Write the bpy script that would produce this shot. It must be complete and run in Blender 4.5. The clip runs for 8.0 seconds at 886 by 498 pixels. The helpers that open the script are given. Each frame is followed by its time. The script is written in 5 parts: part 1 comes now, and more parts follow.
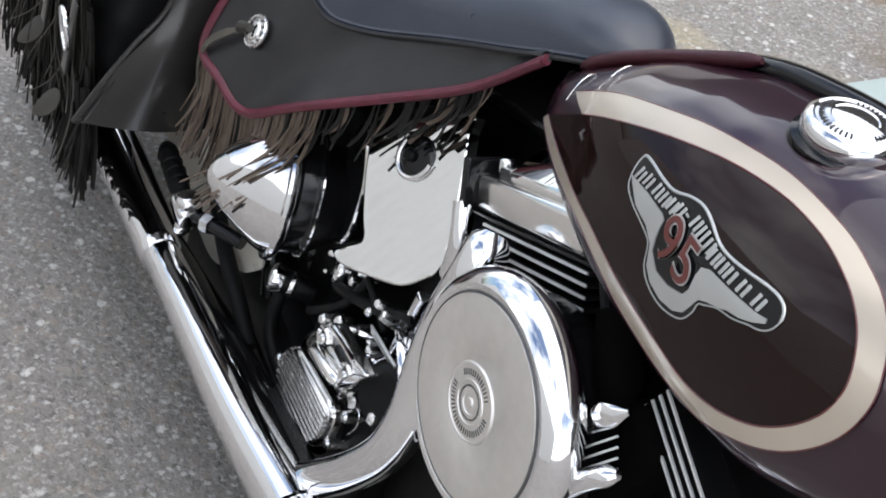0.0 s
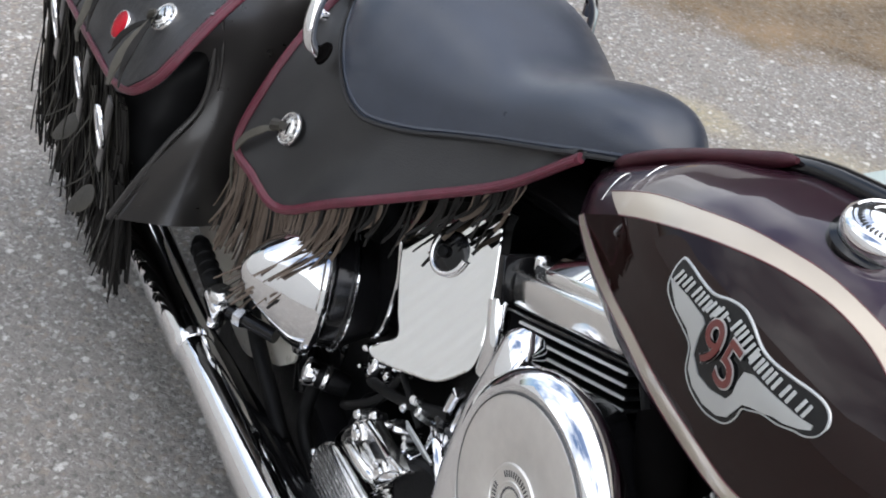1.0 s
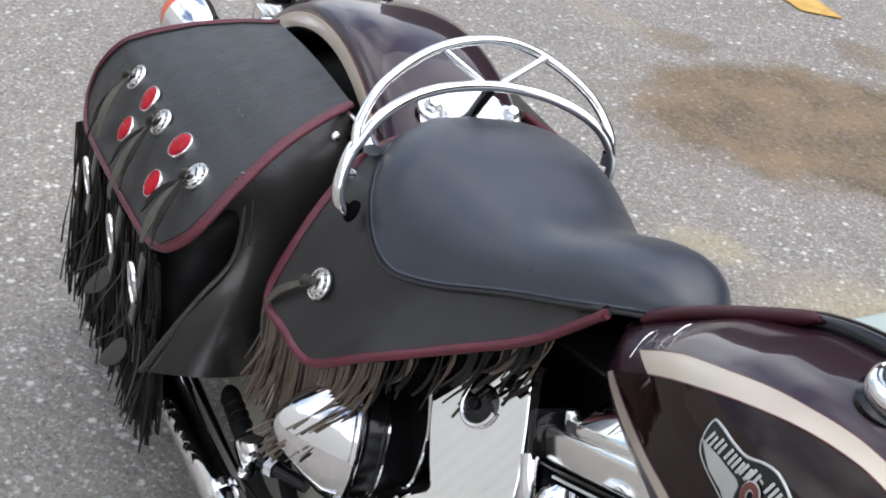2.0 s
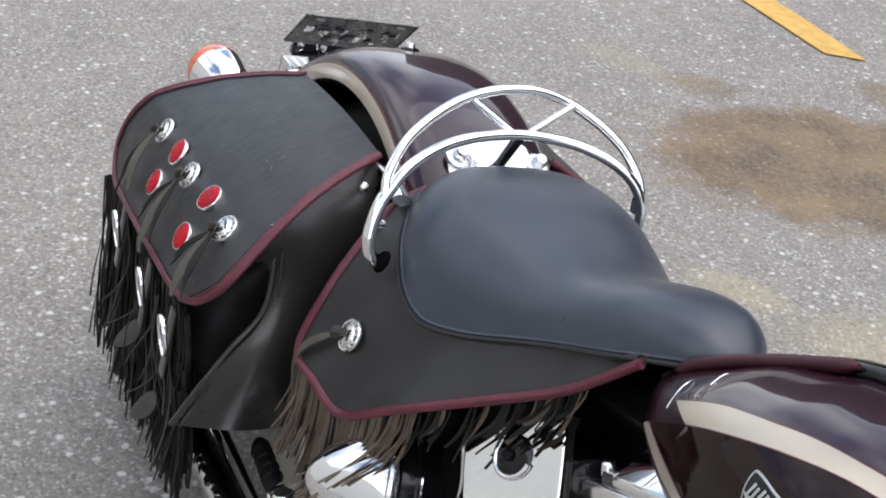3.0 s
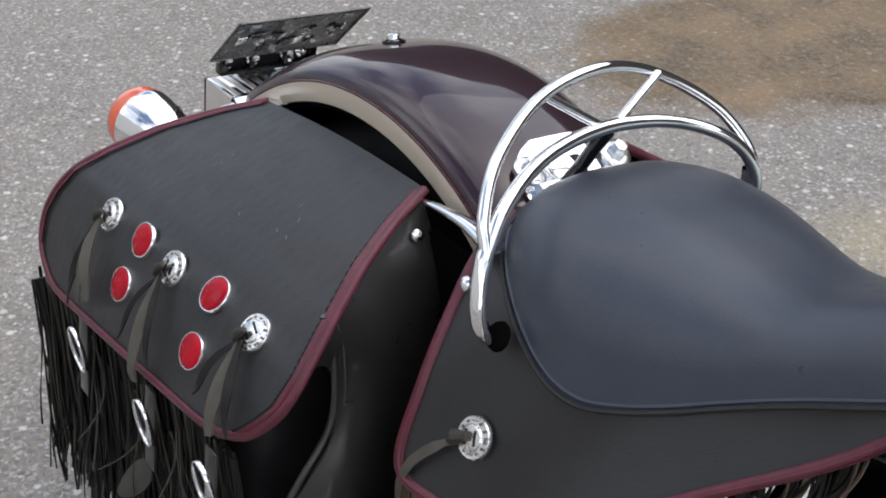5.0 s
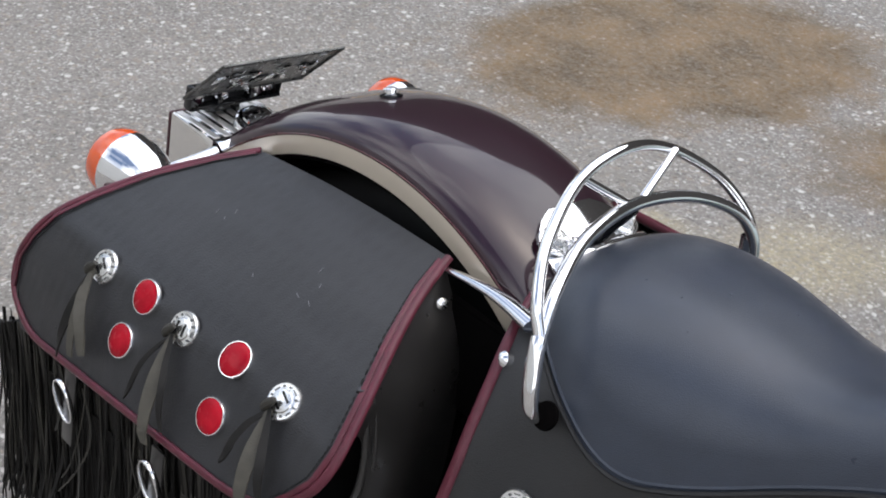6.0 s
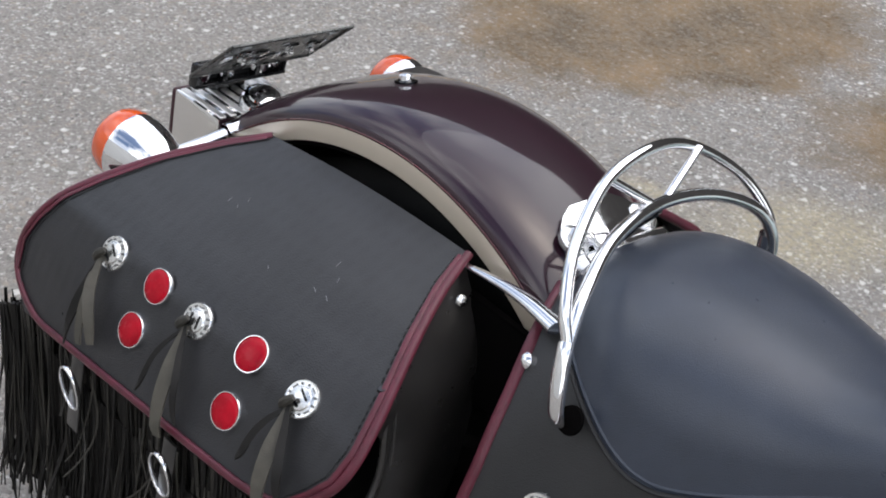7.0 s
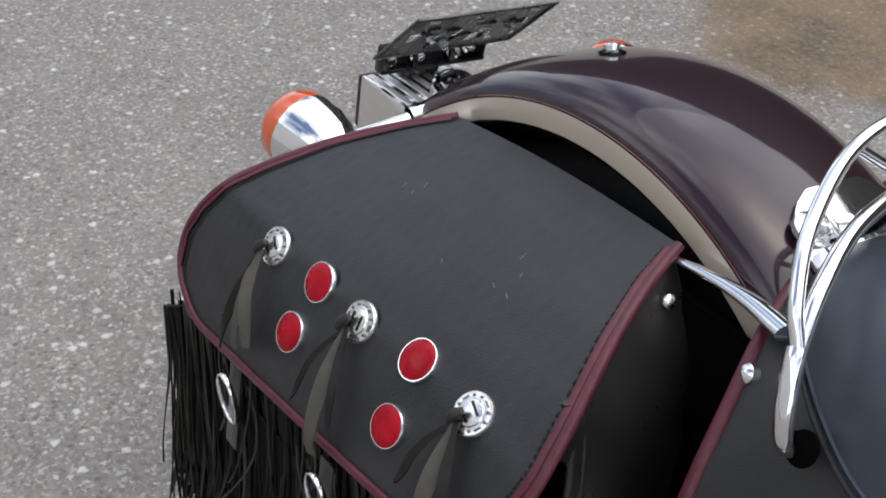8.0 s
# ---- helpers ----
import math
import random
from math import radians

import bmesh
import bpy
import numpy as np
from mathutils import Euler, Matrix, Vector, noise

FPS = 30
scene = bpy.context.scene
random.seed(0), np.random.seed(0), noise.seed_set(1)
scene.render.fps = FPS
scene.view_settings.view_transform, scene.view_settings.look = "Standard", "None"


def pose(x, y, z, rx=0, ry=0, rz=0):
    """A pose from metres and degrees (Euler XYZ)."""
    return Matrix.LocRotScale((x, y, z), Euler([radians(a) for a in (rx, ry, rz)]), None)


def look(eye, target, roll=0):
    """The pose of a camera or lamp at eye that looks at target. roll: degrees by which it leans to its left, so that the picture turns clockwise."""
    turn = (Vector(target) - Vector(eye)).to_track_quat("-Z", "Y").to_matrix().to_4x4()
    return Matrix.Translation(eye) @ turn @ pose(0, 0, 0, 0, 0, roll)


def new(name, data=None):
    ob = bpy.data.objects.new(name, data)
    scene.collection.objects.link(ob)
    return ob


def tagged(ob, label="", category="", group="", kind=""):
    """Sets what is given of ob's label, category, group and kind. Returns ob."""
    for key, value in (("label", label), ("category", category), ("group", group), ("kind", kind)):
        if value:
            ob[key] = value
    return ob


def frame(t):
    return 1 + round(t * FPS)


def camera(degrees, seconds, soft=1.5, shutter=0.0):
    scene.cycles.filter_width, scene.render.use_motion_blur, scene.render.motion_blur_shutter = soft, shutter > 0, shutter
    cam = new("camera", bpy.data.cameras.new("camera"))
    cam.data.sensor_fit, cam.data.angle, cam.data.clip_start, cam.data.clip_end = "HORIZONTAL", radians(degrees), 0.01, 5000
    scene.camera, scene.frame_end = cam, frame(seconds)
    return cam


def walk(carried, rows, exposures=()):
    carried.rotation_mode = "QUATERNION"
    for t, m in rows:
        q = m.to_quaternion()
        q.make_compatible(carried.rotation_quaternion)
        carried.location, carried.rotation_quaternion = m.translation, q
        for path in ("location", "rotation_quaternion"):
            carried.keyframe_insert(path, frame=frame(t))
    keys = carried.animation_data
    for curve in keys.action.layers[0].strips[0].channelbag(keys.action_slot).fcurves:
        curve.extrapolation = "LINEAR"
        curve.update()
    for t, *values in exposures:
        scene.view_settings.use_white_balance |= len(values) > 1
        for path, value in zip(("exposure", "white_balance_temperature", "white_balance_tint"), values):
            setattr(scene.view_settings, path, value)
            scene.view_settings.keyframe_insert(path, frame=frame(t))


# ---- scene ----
# ---------------------------------------------------------------- camera
cam = camera(36.4, 8.0, soft=1.9)
PATH = [
    (0, (1.4969, -0.5326, 1.3647), (0.8448, -0.1391, 0.7167), 14.10),
    (0.5, (1.4854, -0.5368, 1.3709), (0.8140, -0.1484, 0.7397), 13.14),
    (1, (1.4805, -0.5431, 1.3807), (0.7872, -0.1582, 0.7715), 12.18),
    (1.5, (1.4816, -0.5620, 1.4068), (0.7615, -0.1738, 0.8316), 11.16),
    (2, (1.4767, -0.5682, 1.4269), (0.7289, -0.1826, 0.8864), 9.94),
    (2.2, (1.4742, -0.5725, 1.4362), (0.7199, -0.1878, 0.9042), 9.52),
    (3.5, (1.4498, -0.5741, 1.4219), (0.6737, -0.2035, 0.9116), 8.15),
    (4, (1.3855, -0.6376, 1.4281), (0.6436, -0.2266, 0.8983), 7.59),
    (4.5, (1.2286, -0.6275, 1.3869), (0.5241, -0.2016, 0.8193), 2.12),
    (5, (1.0126, -0.6385, 1.3289), (0.3328, -0.1579, 0.7751), -0.44),
    (5.2, (0.9790, -0.6862, 1.3394), (0.3159, -0.1663, 0.8008), 1.12),
    (6.5, (0.7916, -0.7855, 1.4541), (0.2517, -0.1912, 0.8580), 7.55),
    (7, (0.7763, -0.7895, 1.4518), (0.2424, -0.2029, 0.8428), 8.02),
    (7.5, (0.7042, -0.7749, 1.4172), (0.1609, -0.2170, 0.7898), 8.20),
    (8, (0.7128, -0.6595, 1.2868), (0.0465, -0.2016, 0.6983), 0.99),
]
walk(cam, [(t, look(eye, target, roll)) for t, eye, target, roll in PATH], [(0.0, 0.90, 6230, 9), (2.0, 0.90, 6230, 9), (3.5, 0.77, 6230, 9), (4.5, 0.56, 6230, 9), (5.0, 0.60, 6230, 9), (6.0, 0.68, 6230, 9), (6.5, 0.70, 6230, 9), (7.0, 0.68, 6230, 9), (8.0, 0.48, 6230, 9)])

# ---------------------------------------------------------------- light
world = bpy.data.worlds.new("sky")
scene.world = world
world.use_nodes = True
wn = world.node_tree
sky = wn.nodes.new("ShaderNodeTexSky")
sky.sky_type = "NISHITA"
sky.sun_disc = False
sky.sun_elevation, sky.sun_rotation = radians(62), radians(18)
sky.air_density, sky.dust_density, sky.ozone_density = 1.0, 3.0, 1.0
wtc = wn.nodes.new("ShaderNodeTexCoord")
cloud = wn.nodes.new("ShaderNodeTexNoise")
cloud.inputs["Scale"].default_value, cloud.inputs["Detail"].default_value, cloud.inputs["Roughness"].default_value = 1.5, 5, 0.55
wn.links.new(wtc.outputs["Generated"], cloud.inputs["Vector"])
cover = wn.nodes.new("ShaderNodeMapRange")
cover.inputs[1].default_value, cover.inputs[2].default_value = 0.38, 0.60
wn.links.new(cloud.outputs["Fac"], cover.inputs[0])
veil = wn.nodes.new("ShaderNodeMix")
veil.data_type = "RGBA"
veil.inputs[7].default_value = (12.3, 12.25, 12.45, 1)
wn.links.new(cover.outputs[0], veil.inputs[0])
wn.links.new(sky.outputs[0], veil.inputs[6])
wn.links.new(veil.outputs[2], wn.nodes["Background"].inputs[0])
wn.nodes["Background"].inputs[1].default_value = 0.109
sun_data = bpy.data.lights.new("sun", "SUN")
sun_data.energy, sun_data.angle, sun_data.color = 0.95, radians(95), (1.0, 0.97, 0.94)
sun = new("sun", sun_data)
sun.matrix_world = look((0.9, 2.6, 5.2), (0, 0, 0))

# ---------------------------------------------------------------- materials
def node_mat(name):
    m = bpy.data.materials.new(name)
    m.use_nodes = True
    nt = m.node_tree
    return m, nt, nt.nodes["Principled BSDF"]


def mat(name, color, rough=0.5, metal=0.0, coat=0.0, vary=0.15, scale=40.0, bump=0.0, bump_scale=200.0, rough_vary=0.1, spec=0.5, cells=False):
    """Painted, leather or metal surface with two scales of variation."""
    m, nt, b = node_mat(name)
    tc = nt.nodes.new("ShaderNodeTexCoord")
    big = nt.nodes.new("ShaderNodeTexNoise")
    big.inputs["Scale"].default_value, big.inputs["Detail"].default_value = scale, 5
    nt.links.new(tc.outputs["Object"], big.inputs["Vector"])
    ramp = nt.nodes.new("ShaderNodeMix")
    ramp.data_type = "RGBA"
    ramp.inputs[6].default_value = (*[c * (1 - vary) for c in color], 1)
    ramp.inputs[7].default_value = (*[min(1, c * (1 + vary)) for c in color], 1)
    nt.links.new(big.outputs["Fac"], ramp.inputs[0])
    nt.links.new(ramp.outputs[2], b.inputs["Base Color"])
    rr = nt.nodes.new("ShaderNodeMapRange")
    rr.inputs[3].default_value, rr.inputs[4].default_value = max(0.0, rough - rough_vary), min(1, rough + rough_vary)
    fine = nt.nodes.new("ShaderNodeTexNoise")
    fine.inputs["Scale"].default_value, fine.inputs["Detail"].default_value = scale * 3.1, 4
    nt.links.new(tc.outputs["Object"], fine.inputs["Vector"])
    nt.links.new(fine.outputs["Fac"], rr.inputs[0])
    nt.links.new(rr.outputs[0], b.inputs["Roughness"])
    b.inputs["Metallic"].default_value = metal
    b.inputs["Coat Weight"].default_value = coat
    b.inputs["Coat Roughness"].default_value = 0.04
    b.inputs["Specular IOR Level"].default_value = spec
    if bump:
        grain = nt.nodes.new("ShaderNodeTexVoronoi" if cells else "ShaderNodeTexNoise")
        grain.inputs["Scale"].default_value = bump_scale
        nt.links.new(tc.outputs["Object"], grain.inputs["Vector"])
        bp = nt.nodes.new("ShaderNodeBump")
        bp.inputs["Strength"].default_value, bp.inputs["Distance"].default_value = bump, 0.002
        nt.links.new(grain.outputs[0], bp.inputs["Height"])
        nt.links.new(bp.outputs[0], b.inputs["Normal"])
    return m


SEAT_LEATHER = mat("seat leather", (0.032, 0.0385, 0.054), 0.32, vary=0.25, scale=25, bump=0.12, bump_scale=900, cells=True)
SKIRT_LEATHER = mat("skirt leather", (0.014, 0.0137, 0.014), 0.45, vary=0.5, scale=14, rough_vary=0.15, bump=0.15, bump_scale=700, cells=True)
GUSSET_LEATHER = mat("shiny gusset leather", (0.020, 0.0185, 0.0175), 0.30, vary=0.4, scale=18, bump=0.02, bump_scale=160, rough_vary=0.07, spec=0.55, coat=0.25)
BROWN_FRINGE = mat("brown fringe leather", (0.100, 0.074, 0.055), 0.6, vary=0.4, scale=60, bump=0.2, bump_scale=800)
FRINGE = mat("fringe leather", (0.010, 0.009, 0.008), 0.6, spec=0.25, vary=0.4, scale=60, bump=0.2, bump_scale=800)
LACE = mat("olive lace leather", (0.062, 0.056, 0.043), 0.65, vary=0.4, scale=60, bump=0.2, bump_scale=800)
KNOT = mat("dark lace leather", (0.030, 0.027, 0.021), 0.6, vary=0.4, scale=60, bump=0.2, bump_scale=800)
BURGUNDY = mat("burgundy piping", (0.090, 0.014, 0.026), 0.36, spec=0.45, vary=0.55, scale=60, bump=0.15, bump_scale=900, cells=True)
MAROON = mat("maroon bib leather", (0.040, 0.006, 0.011), 0.42, vary=0.3, scale=60, bump=0.15, bump_scale=900, cells=True, spec=0.35)
PAINT = mat("burgundy black paint", (0.022, 0.008, 0.014), 0.3, coat=1.0, vary=0.15, scale=6, rough_vary=0.03, spec=0.1)
PANEL = mat("dark brown panel paint", (0.012, 0.0052, 0.0045), 0.3, coat=0.55, vary=0.15, scale=6, rough_vary=0.03, spec=0.0)
GOLD = mat("champagne stripe paint", (0.46, 0.40, 0.32), 0.3, coat=0.8, vary=0.06, scale=10, metal=0.25, rough_vary=0.04)
PIN = mat("red pinstripe", (0.09, 0.012, 0.014), 0.3, coat=0.6, vary=0.1)
CHROME = mat("chrome", (0.86, 0.86, 0.87), 0.05, metal=1.0, vary=0.03, scale=30, rough_vary=0.03)
MIRROR = mat("flat mirror chrome", (0.90, 0.90, 0.89), 0.035, metal=1.0, vary=0.02, scale=20, rough_vary=0.02, bump=0.012, bump_scale=9)
DULL_CHROME = mat("worn chrome", (0.82, 0.82, 0.81), 0.24, metal=1.0, vary=0.12, scale=60, rough_vary=0.1)
POLISHED = mat("polished metal", (0.84, 0.83, 0.81), 0.14, metal=1.0, vary=0.03, scale=20, rough_vary=0.03)
BRUSHED = mat("brushed aluminium", (0.80, 0.78, 0.75), 0.48, metal=1.0, vary=0.08, scale=80, rough_vary=0.08)
EDGE = mat("machined edge", (0.72, 0.72, 0.71), 0.45, metal=0.35, vary=0.1, scale=60)
SILVER = mat("silver badge", (0.50, 0.51, 0.50), 0.35, metal=0.6, vary=0.1)
BLACK = mat("black gloss", (0.006, 0.006, 0.0065), 0.11, vary=0.2, rough_vary=0.05, spec=0.4)
ENGINE = mat("black engine paint", (0.004, 0.004, 0.0045), 0.42, vary=0.4, scale=30, bump=0.2, bump_scale=400, spec=0.16)
# darker than real paint: shade of recesses and gaps is put into this colour
DEEP = mat("shade-dark black", (0.0025, 0.0022, 0.0022), 0.9, vary=0.3, spec=0.02)
RUBBER = mat("black rubber", (0.005, 0.005, 0.005), 0.55, vary=0.3, spec=0.18)
RED = mat("red reflector", (0.33, 0.003, 0.013), 0.25, vary=0.75, coat=0.3, scale=45, spec=0.05)
ORANGE = mat("orange lens", (0.62, 0.085, 0.012), 0.15, coat=0.8, vary=0.15, scale=60)
PLATE = mat("plate back", (0.13, 0.13, 0.125), 0.3, metal=0.8, vary=0.75, scale=38, rough_vary=0.2)
YELLOW = mat("yellow road paint", (0.56, 0.345, 0.095), 0.85, vary=0.4, scale=26, bump=0.4, bump_scale=160)
CREAM = mat("plain cream", (0.60, 0.57, 0.50), 0.3, coat=0.6, vary=0.06, scale=12)
SIDING = mat("white painted siding", (0.62, 0.63, 0.62), 0.5, vary=0.05, scale=3)
PALE = mat("pale cloth", (0.36, 0.42, 0.40), 0.8, vary=0.06, scale=10)
BADGE_RED = mat("badge red", (0.10, 0.014, 0.011), 0.35, coat=0.5)
BROWN_WALL = mat("dark brown wall", (0.035, 0.03, 0.025), 0.8, vary=0.3, scale=1.5)
BAG_INNER = mat("dull black bag leather", (0.008, 0.008, 0.0085), 0.6, vary=0.4, scale=20, spec=0.25)
SCUFF = mat("pale scuffed leather", (0.14, 0.14, 0.145), 0.5, vary=0.2)
ENGRAVED = mat("engraved dark metal", (0.12, 0.12, 0.12), 0.4, metal=0.5)
STITCH = mat("dark thread", (0.012, 0.012, 0.013), 0.7)


def embossed(m, period_x, period_y, depth):
    """Presses rows of small marks into a leather: the colour and the relief follow them."""
    nt = m.node_tree
    b = nt.nodes["Principled BSDF"]
    tc = nt.nodes.new("ShaderNodeTexCoord")
    waves = []
    for axis, period in (("X", period_x), ("Y", period_y)):
        w = nt.nodes.new("ShaderNodeTexWave")
        w.bands_direction = axis
        w.inputs["Scale"].default_value = 2 * math.pi / (20 * period)
        w.inputs["Distortion"].default_value = 0.6
        w.inputs["Detail"].default_value = 2
        nt.links.new(tc.outputs["Object"], w.inputs["Vector"])
        waves.append(w)
    both = nt.nodes.new("ShaderNodeMath")
    both.operation = "MULTIPLY"
    nt.links.new(waves[0].outputs["Fac"], both.inputs[0])
    nt.links.new(waves[1].outputs["Fac"], both.inputs[1])
    wear = nt.nodes.new("ShaderNodeTexNoise")
    wear.inputs["Scale"].default_value = 9
    nt.links.new(tc.outputs["Object"], wear.inputs["Vector"])
    mark = nt.nodes.new("ShaderNodeMath")
    mark.operation = "MULTIPLY"
    nt.links.new(both.outputs[0], mark.inputs[0])
    nt.links.new(wear.outputs["Fac"], mark.inputs[1])
    old = b.inputs["Base Color"].links[0].from_socket
    dark = nt.nodes.new("ShaderNodeMix")
    dark.data_type, dark.blend_type = "RGBA", "MULTIPLY"
    dark.inputs[7].default_value = (0.66, 0.66, 0.66, 1)
    nt.links.new(mark.outputs[0], dark.inputs[0])
    nt.links.new(old, dark.inputs[6])
    nt.links.new(dark.outputs[2], b.inputs["Base Color"])
    bp = nt.nodes.new("ShaderNodeBump")
    bp.invert = True
    bp.inputs["Strength"].default_value, bp.inputs["Distance"].default_value = depth, 0.003
    nt.links.new(mark.outputs[0], bp.inputs["Height"])
    nt.links.new(b.inputs["Normal"].links[0].from_socket, bp.inputs["Normal"])
    nt.links.new(bp.outputs[0], b.inputs["Normal"])
    return m


LID_LEATHER = embossed(mat("lid leather", (0.0185, 0.0185, 0.0205), 0.42, vary=0.5, scale=14, rough_vary=0.14, bump=0.18, bump_scale=600, cells=True), 0.0165, 0.021, 0.09)


def asphalt_mat():
    """Worn asphalt: grey binder, pale and dark stones, dried mud patches, sandy patches."""
    m, nt, b = node_mat("asphalt")
    N, Lk = nt.nodes.new, nt.links.new
    tc = N("ShaderNodeTexCoord")
    P = tc.outputs["Object"]

    def noise(scale, detail=4, rough=0.6):
        n = N("ShaderNodeTexNoise")
        n.inputs["Scale"].default_value, n.inputs["Detail"].default_value, n.inputs["Roughness"].default_value = scale, detail, rough
        Lk(P, n.inputs["Vector"])
        return n.outputs["Fac"]

    def remap(v, lo, hi, a=0.0, c=1.0):
        r = N("ShaderNodeMapRange")
        r.inputs[1].default_value, r.inputs[2].default_value, r.inputs[3].default_value, r.inputs[4].default_value = lo, hi, a, c
        Lk(v, r.inputs[0])
        return r.outputs[0]

    def mixc(f, a, c):
        x = N("ShaderNodeMix")
        x.data_type = "RGBA"
        for sock, v in ((x.inputs[0], f), (x.inputs[6], a), (x.inputs[7], c)):
            if isinstance(v, tuple):
                sock.default_value = (*v, 1)
            else:
                Lk(v, sock)
        return x.outputs[2]

    def math_node(op, a, c):
        x = N("ShaderNodeMath")
        x.operation = op
        for k, v in enumerate((a, c)):
            if isinstance(v, (int, float)):
                x.inputs[k].default_value = v
            else:
                Lk(v, x.inputs[k])
        return x.outputs[0]

    # coordinates shaken a little, so that the stones get uneven outlines
    shake = N("ShaderNodeTexNoise")
    shake.inputs["Scale"].default_value, shake.inputs["Detail"].default_value = 170, 2
    Lk(P, shake.inputs["Vector"])
    off = N("ShaderNodeVectorMath")
    off.operation = "MULTIPLY_ADD"
    off.inputs[1].default_value = (0.011, 0.011, 0.0)
    Lk(shake.outputs["Color"], off.inputs[0])
    Lk(P, off.inputs[2])

    def cells(scale):
        v = N("ShaderNodeTexVoronoi")
        v.inputs["Scale"].default_value = scale
        Lk(off.outputs[0], v.inputs["Vector"])
        c = N("ShaderNodeSeparateColor")
        Lk(v.outputs["Color"], c.inputs[0])
        return v, c

    big, big_c = cells(46)
    stones, mid_c = cells(98)
    small, small_c = cells(210)
    base = mixc(remap(noise(2.2, 8, 0.7), 0.32, 0.68), (0.140, 0.130, 0.119), (0.245, 0.229, 0.207))
    base = mixc(remap(noise(120, 6, 0.7), 0.36, 0.70), base, (0.30, 0.280, 0.255))
    base = mixc(math_node("MULTIPLY", remap(small_c.outputs[1], 0.70, 0.76), 0.24), base, (0.07, 0.067, 0.064))
    base = mixc(math_node("MULTIPLY", remap(small_c.outputs[0], 0.84, 0.88), 0.55), base, (0.46, 0.445, 0.42))
    base = mixc(math_node("MULTIPLY", remap(mid_c.outputs[0], 0.78, 0.82), remap(stones.outputs["Distance"], 0.46, 0.30)), base, (0.48, 0.46, 0.43))
    base = mixc(math_node("MULTIPLY", remap(mid_c.outputs[1], 0.88, 0.91), 0.28), base, (0.34, 0.27, 0.20))
    base = mixc(math_node("MULTIPLY", remap(mid_c.outputs[2], 0.84, 0.88), remap(stones.outputs["Distance"], 0.5, 0.35, 0.0, 0.4)), base, (0.06, 0.058, 0.056))
    base = mixc(math_node("MULTIPLY", remap(big_c.outputs[0], 0.87, 0.89), remap(big.outputs["Distance"], 0.38, 0.20)), base, (0.58, 0.56, 0.53))
    base = mixc(remap(noise(13, 5, 0.65), 0.46, 0.72, 0.0, 0.35), base, (0.155, 0.150, 0.128))
    xyz = N("ShaderNodeSeparateXYZ")
    Lk(P, xyz.inputs[0])

    def blot(cx, cy, a, c, turn, wobble=0.4, soft=0.25):
        """An uneven patch: 1 inside, 0 outside."""
        dx, dy = math_node("SUBTRACT", xyz.outputs[0], cx), math_node("SUBTRACT", xyz.outputs[1], cy)
        ct, st = math.cos(turn), math.sin(turn)
        u = math_node("DIVIDE", math_node("ADD", math_node("MULTIPLY", dx, ct), math_node("MULTIPLY", dy, st)), a)
        v = math_node("DIVIDE", math_node("SUBTRACT", math_node("MULTIPLY", dy, ct), math_node("MULTIPLY", dx, st)), c)
        r = math_node("SQRT", math_node("ADD", math_node("MULTIPLY", u, u), math_node("MULTIPLY", v, v)), 0)
        r = math_node("ADD", r, math_node("MULTIPLY", math_node("SUBTRACT", noise(5.0, 10, 0.7), 0.5), wobble * 2))
        return remap(r, 1.0 + soft / 2, 1.0 - soft / 2)

    mud = blot(-0.84, 1.64, 0.53, 0.33, math.atan2(0.89, 0.45), 0.55, 0.3)
    for spec in ((-0.13, 1.72, 0.26, 0.20, 0.6), (-1.35, 1.50, 0.10, 0.07, 0.9), (-1.22, 2.03, 0.09, 0.08, 0.2)):
        mud = math_node("MAXIMUM", mud, math_node("MULTIPLY", blot(*spec, 0.8, 0.7), 0.6 if spec[2] < 0.2 else 1.0))
    mud = math_node("MULTIPLY", mud, remap(noise(62, 8, 0.8), 0.30, 0.60, 0.32, 1.0))
    base = mixc(mud, base, mixc(remap(noise(6, 4, 0.6), 0.30, 0.70), (0.082, 0.055, 0.024), (0.220, 0.145, 0.070)))
    sand = blot(-0.13, 1.22, 0.20, 0.11, 0.9, 0.7, 0.8)
    sand = math_node("MAXIMUM", sand, blot(-0.42, 1.02, 0.10, 0.05, 0.7, 0.8, 0.8))
    sand = math_node("MAXIMUM", sand, math_node("MULTIPLY", blot(-1.55, 1.35, 0.16, 0.05, 0.5, 0.9, 1.0), 0.5))
    base = mixc(math_node("MULTIPLY", sand, remap(noise(80, 4), 0.3, 0.7, 0.1, 0.7)), base, (0.42, 0.36, 0.22))
    Lk(base, b.inputs["Base Color"])
    b.inputs["Roughness"].default_value = 0.85
    bp = N("ShaderNodeBump")
    bp.inputs["Strength"].default_value, bp.inputs["Distance"].default_value = 0.7, 0.004
    h = math_node("ADD", math_node("MULTIPLY", stones.outputs["Distance"], -1.0), math_node("MULTIPLY", noise(260, 3), 0.6))
    Lk(h, bp.inputs["Height"])
    Lk(bp.outputs[0], b.inputs["Normal"])
    return m


ASPHALT = asphalt_mat()

# ---------------------------------------------------------------- mesh helpers
HERE = {}


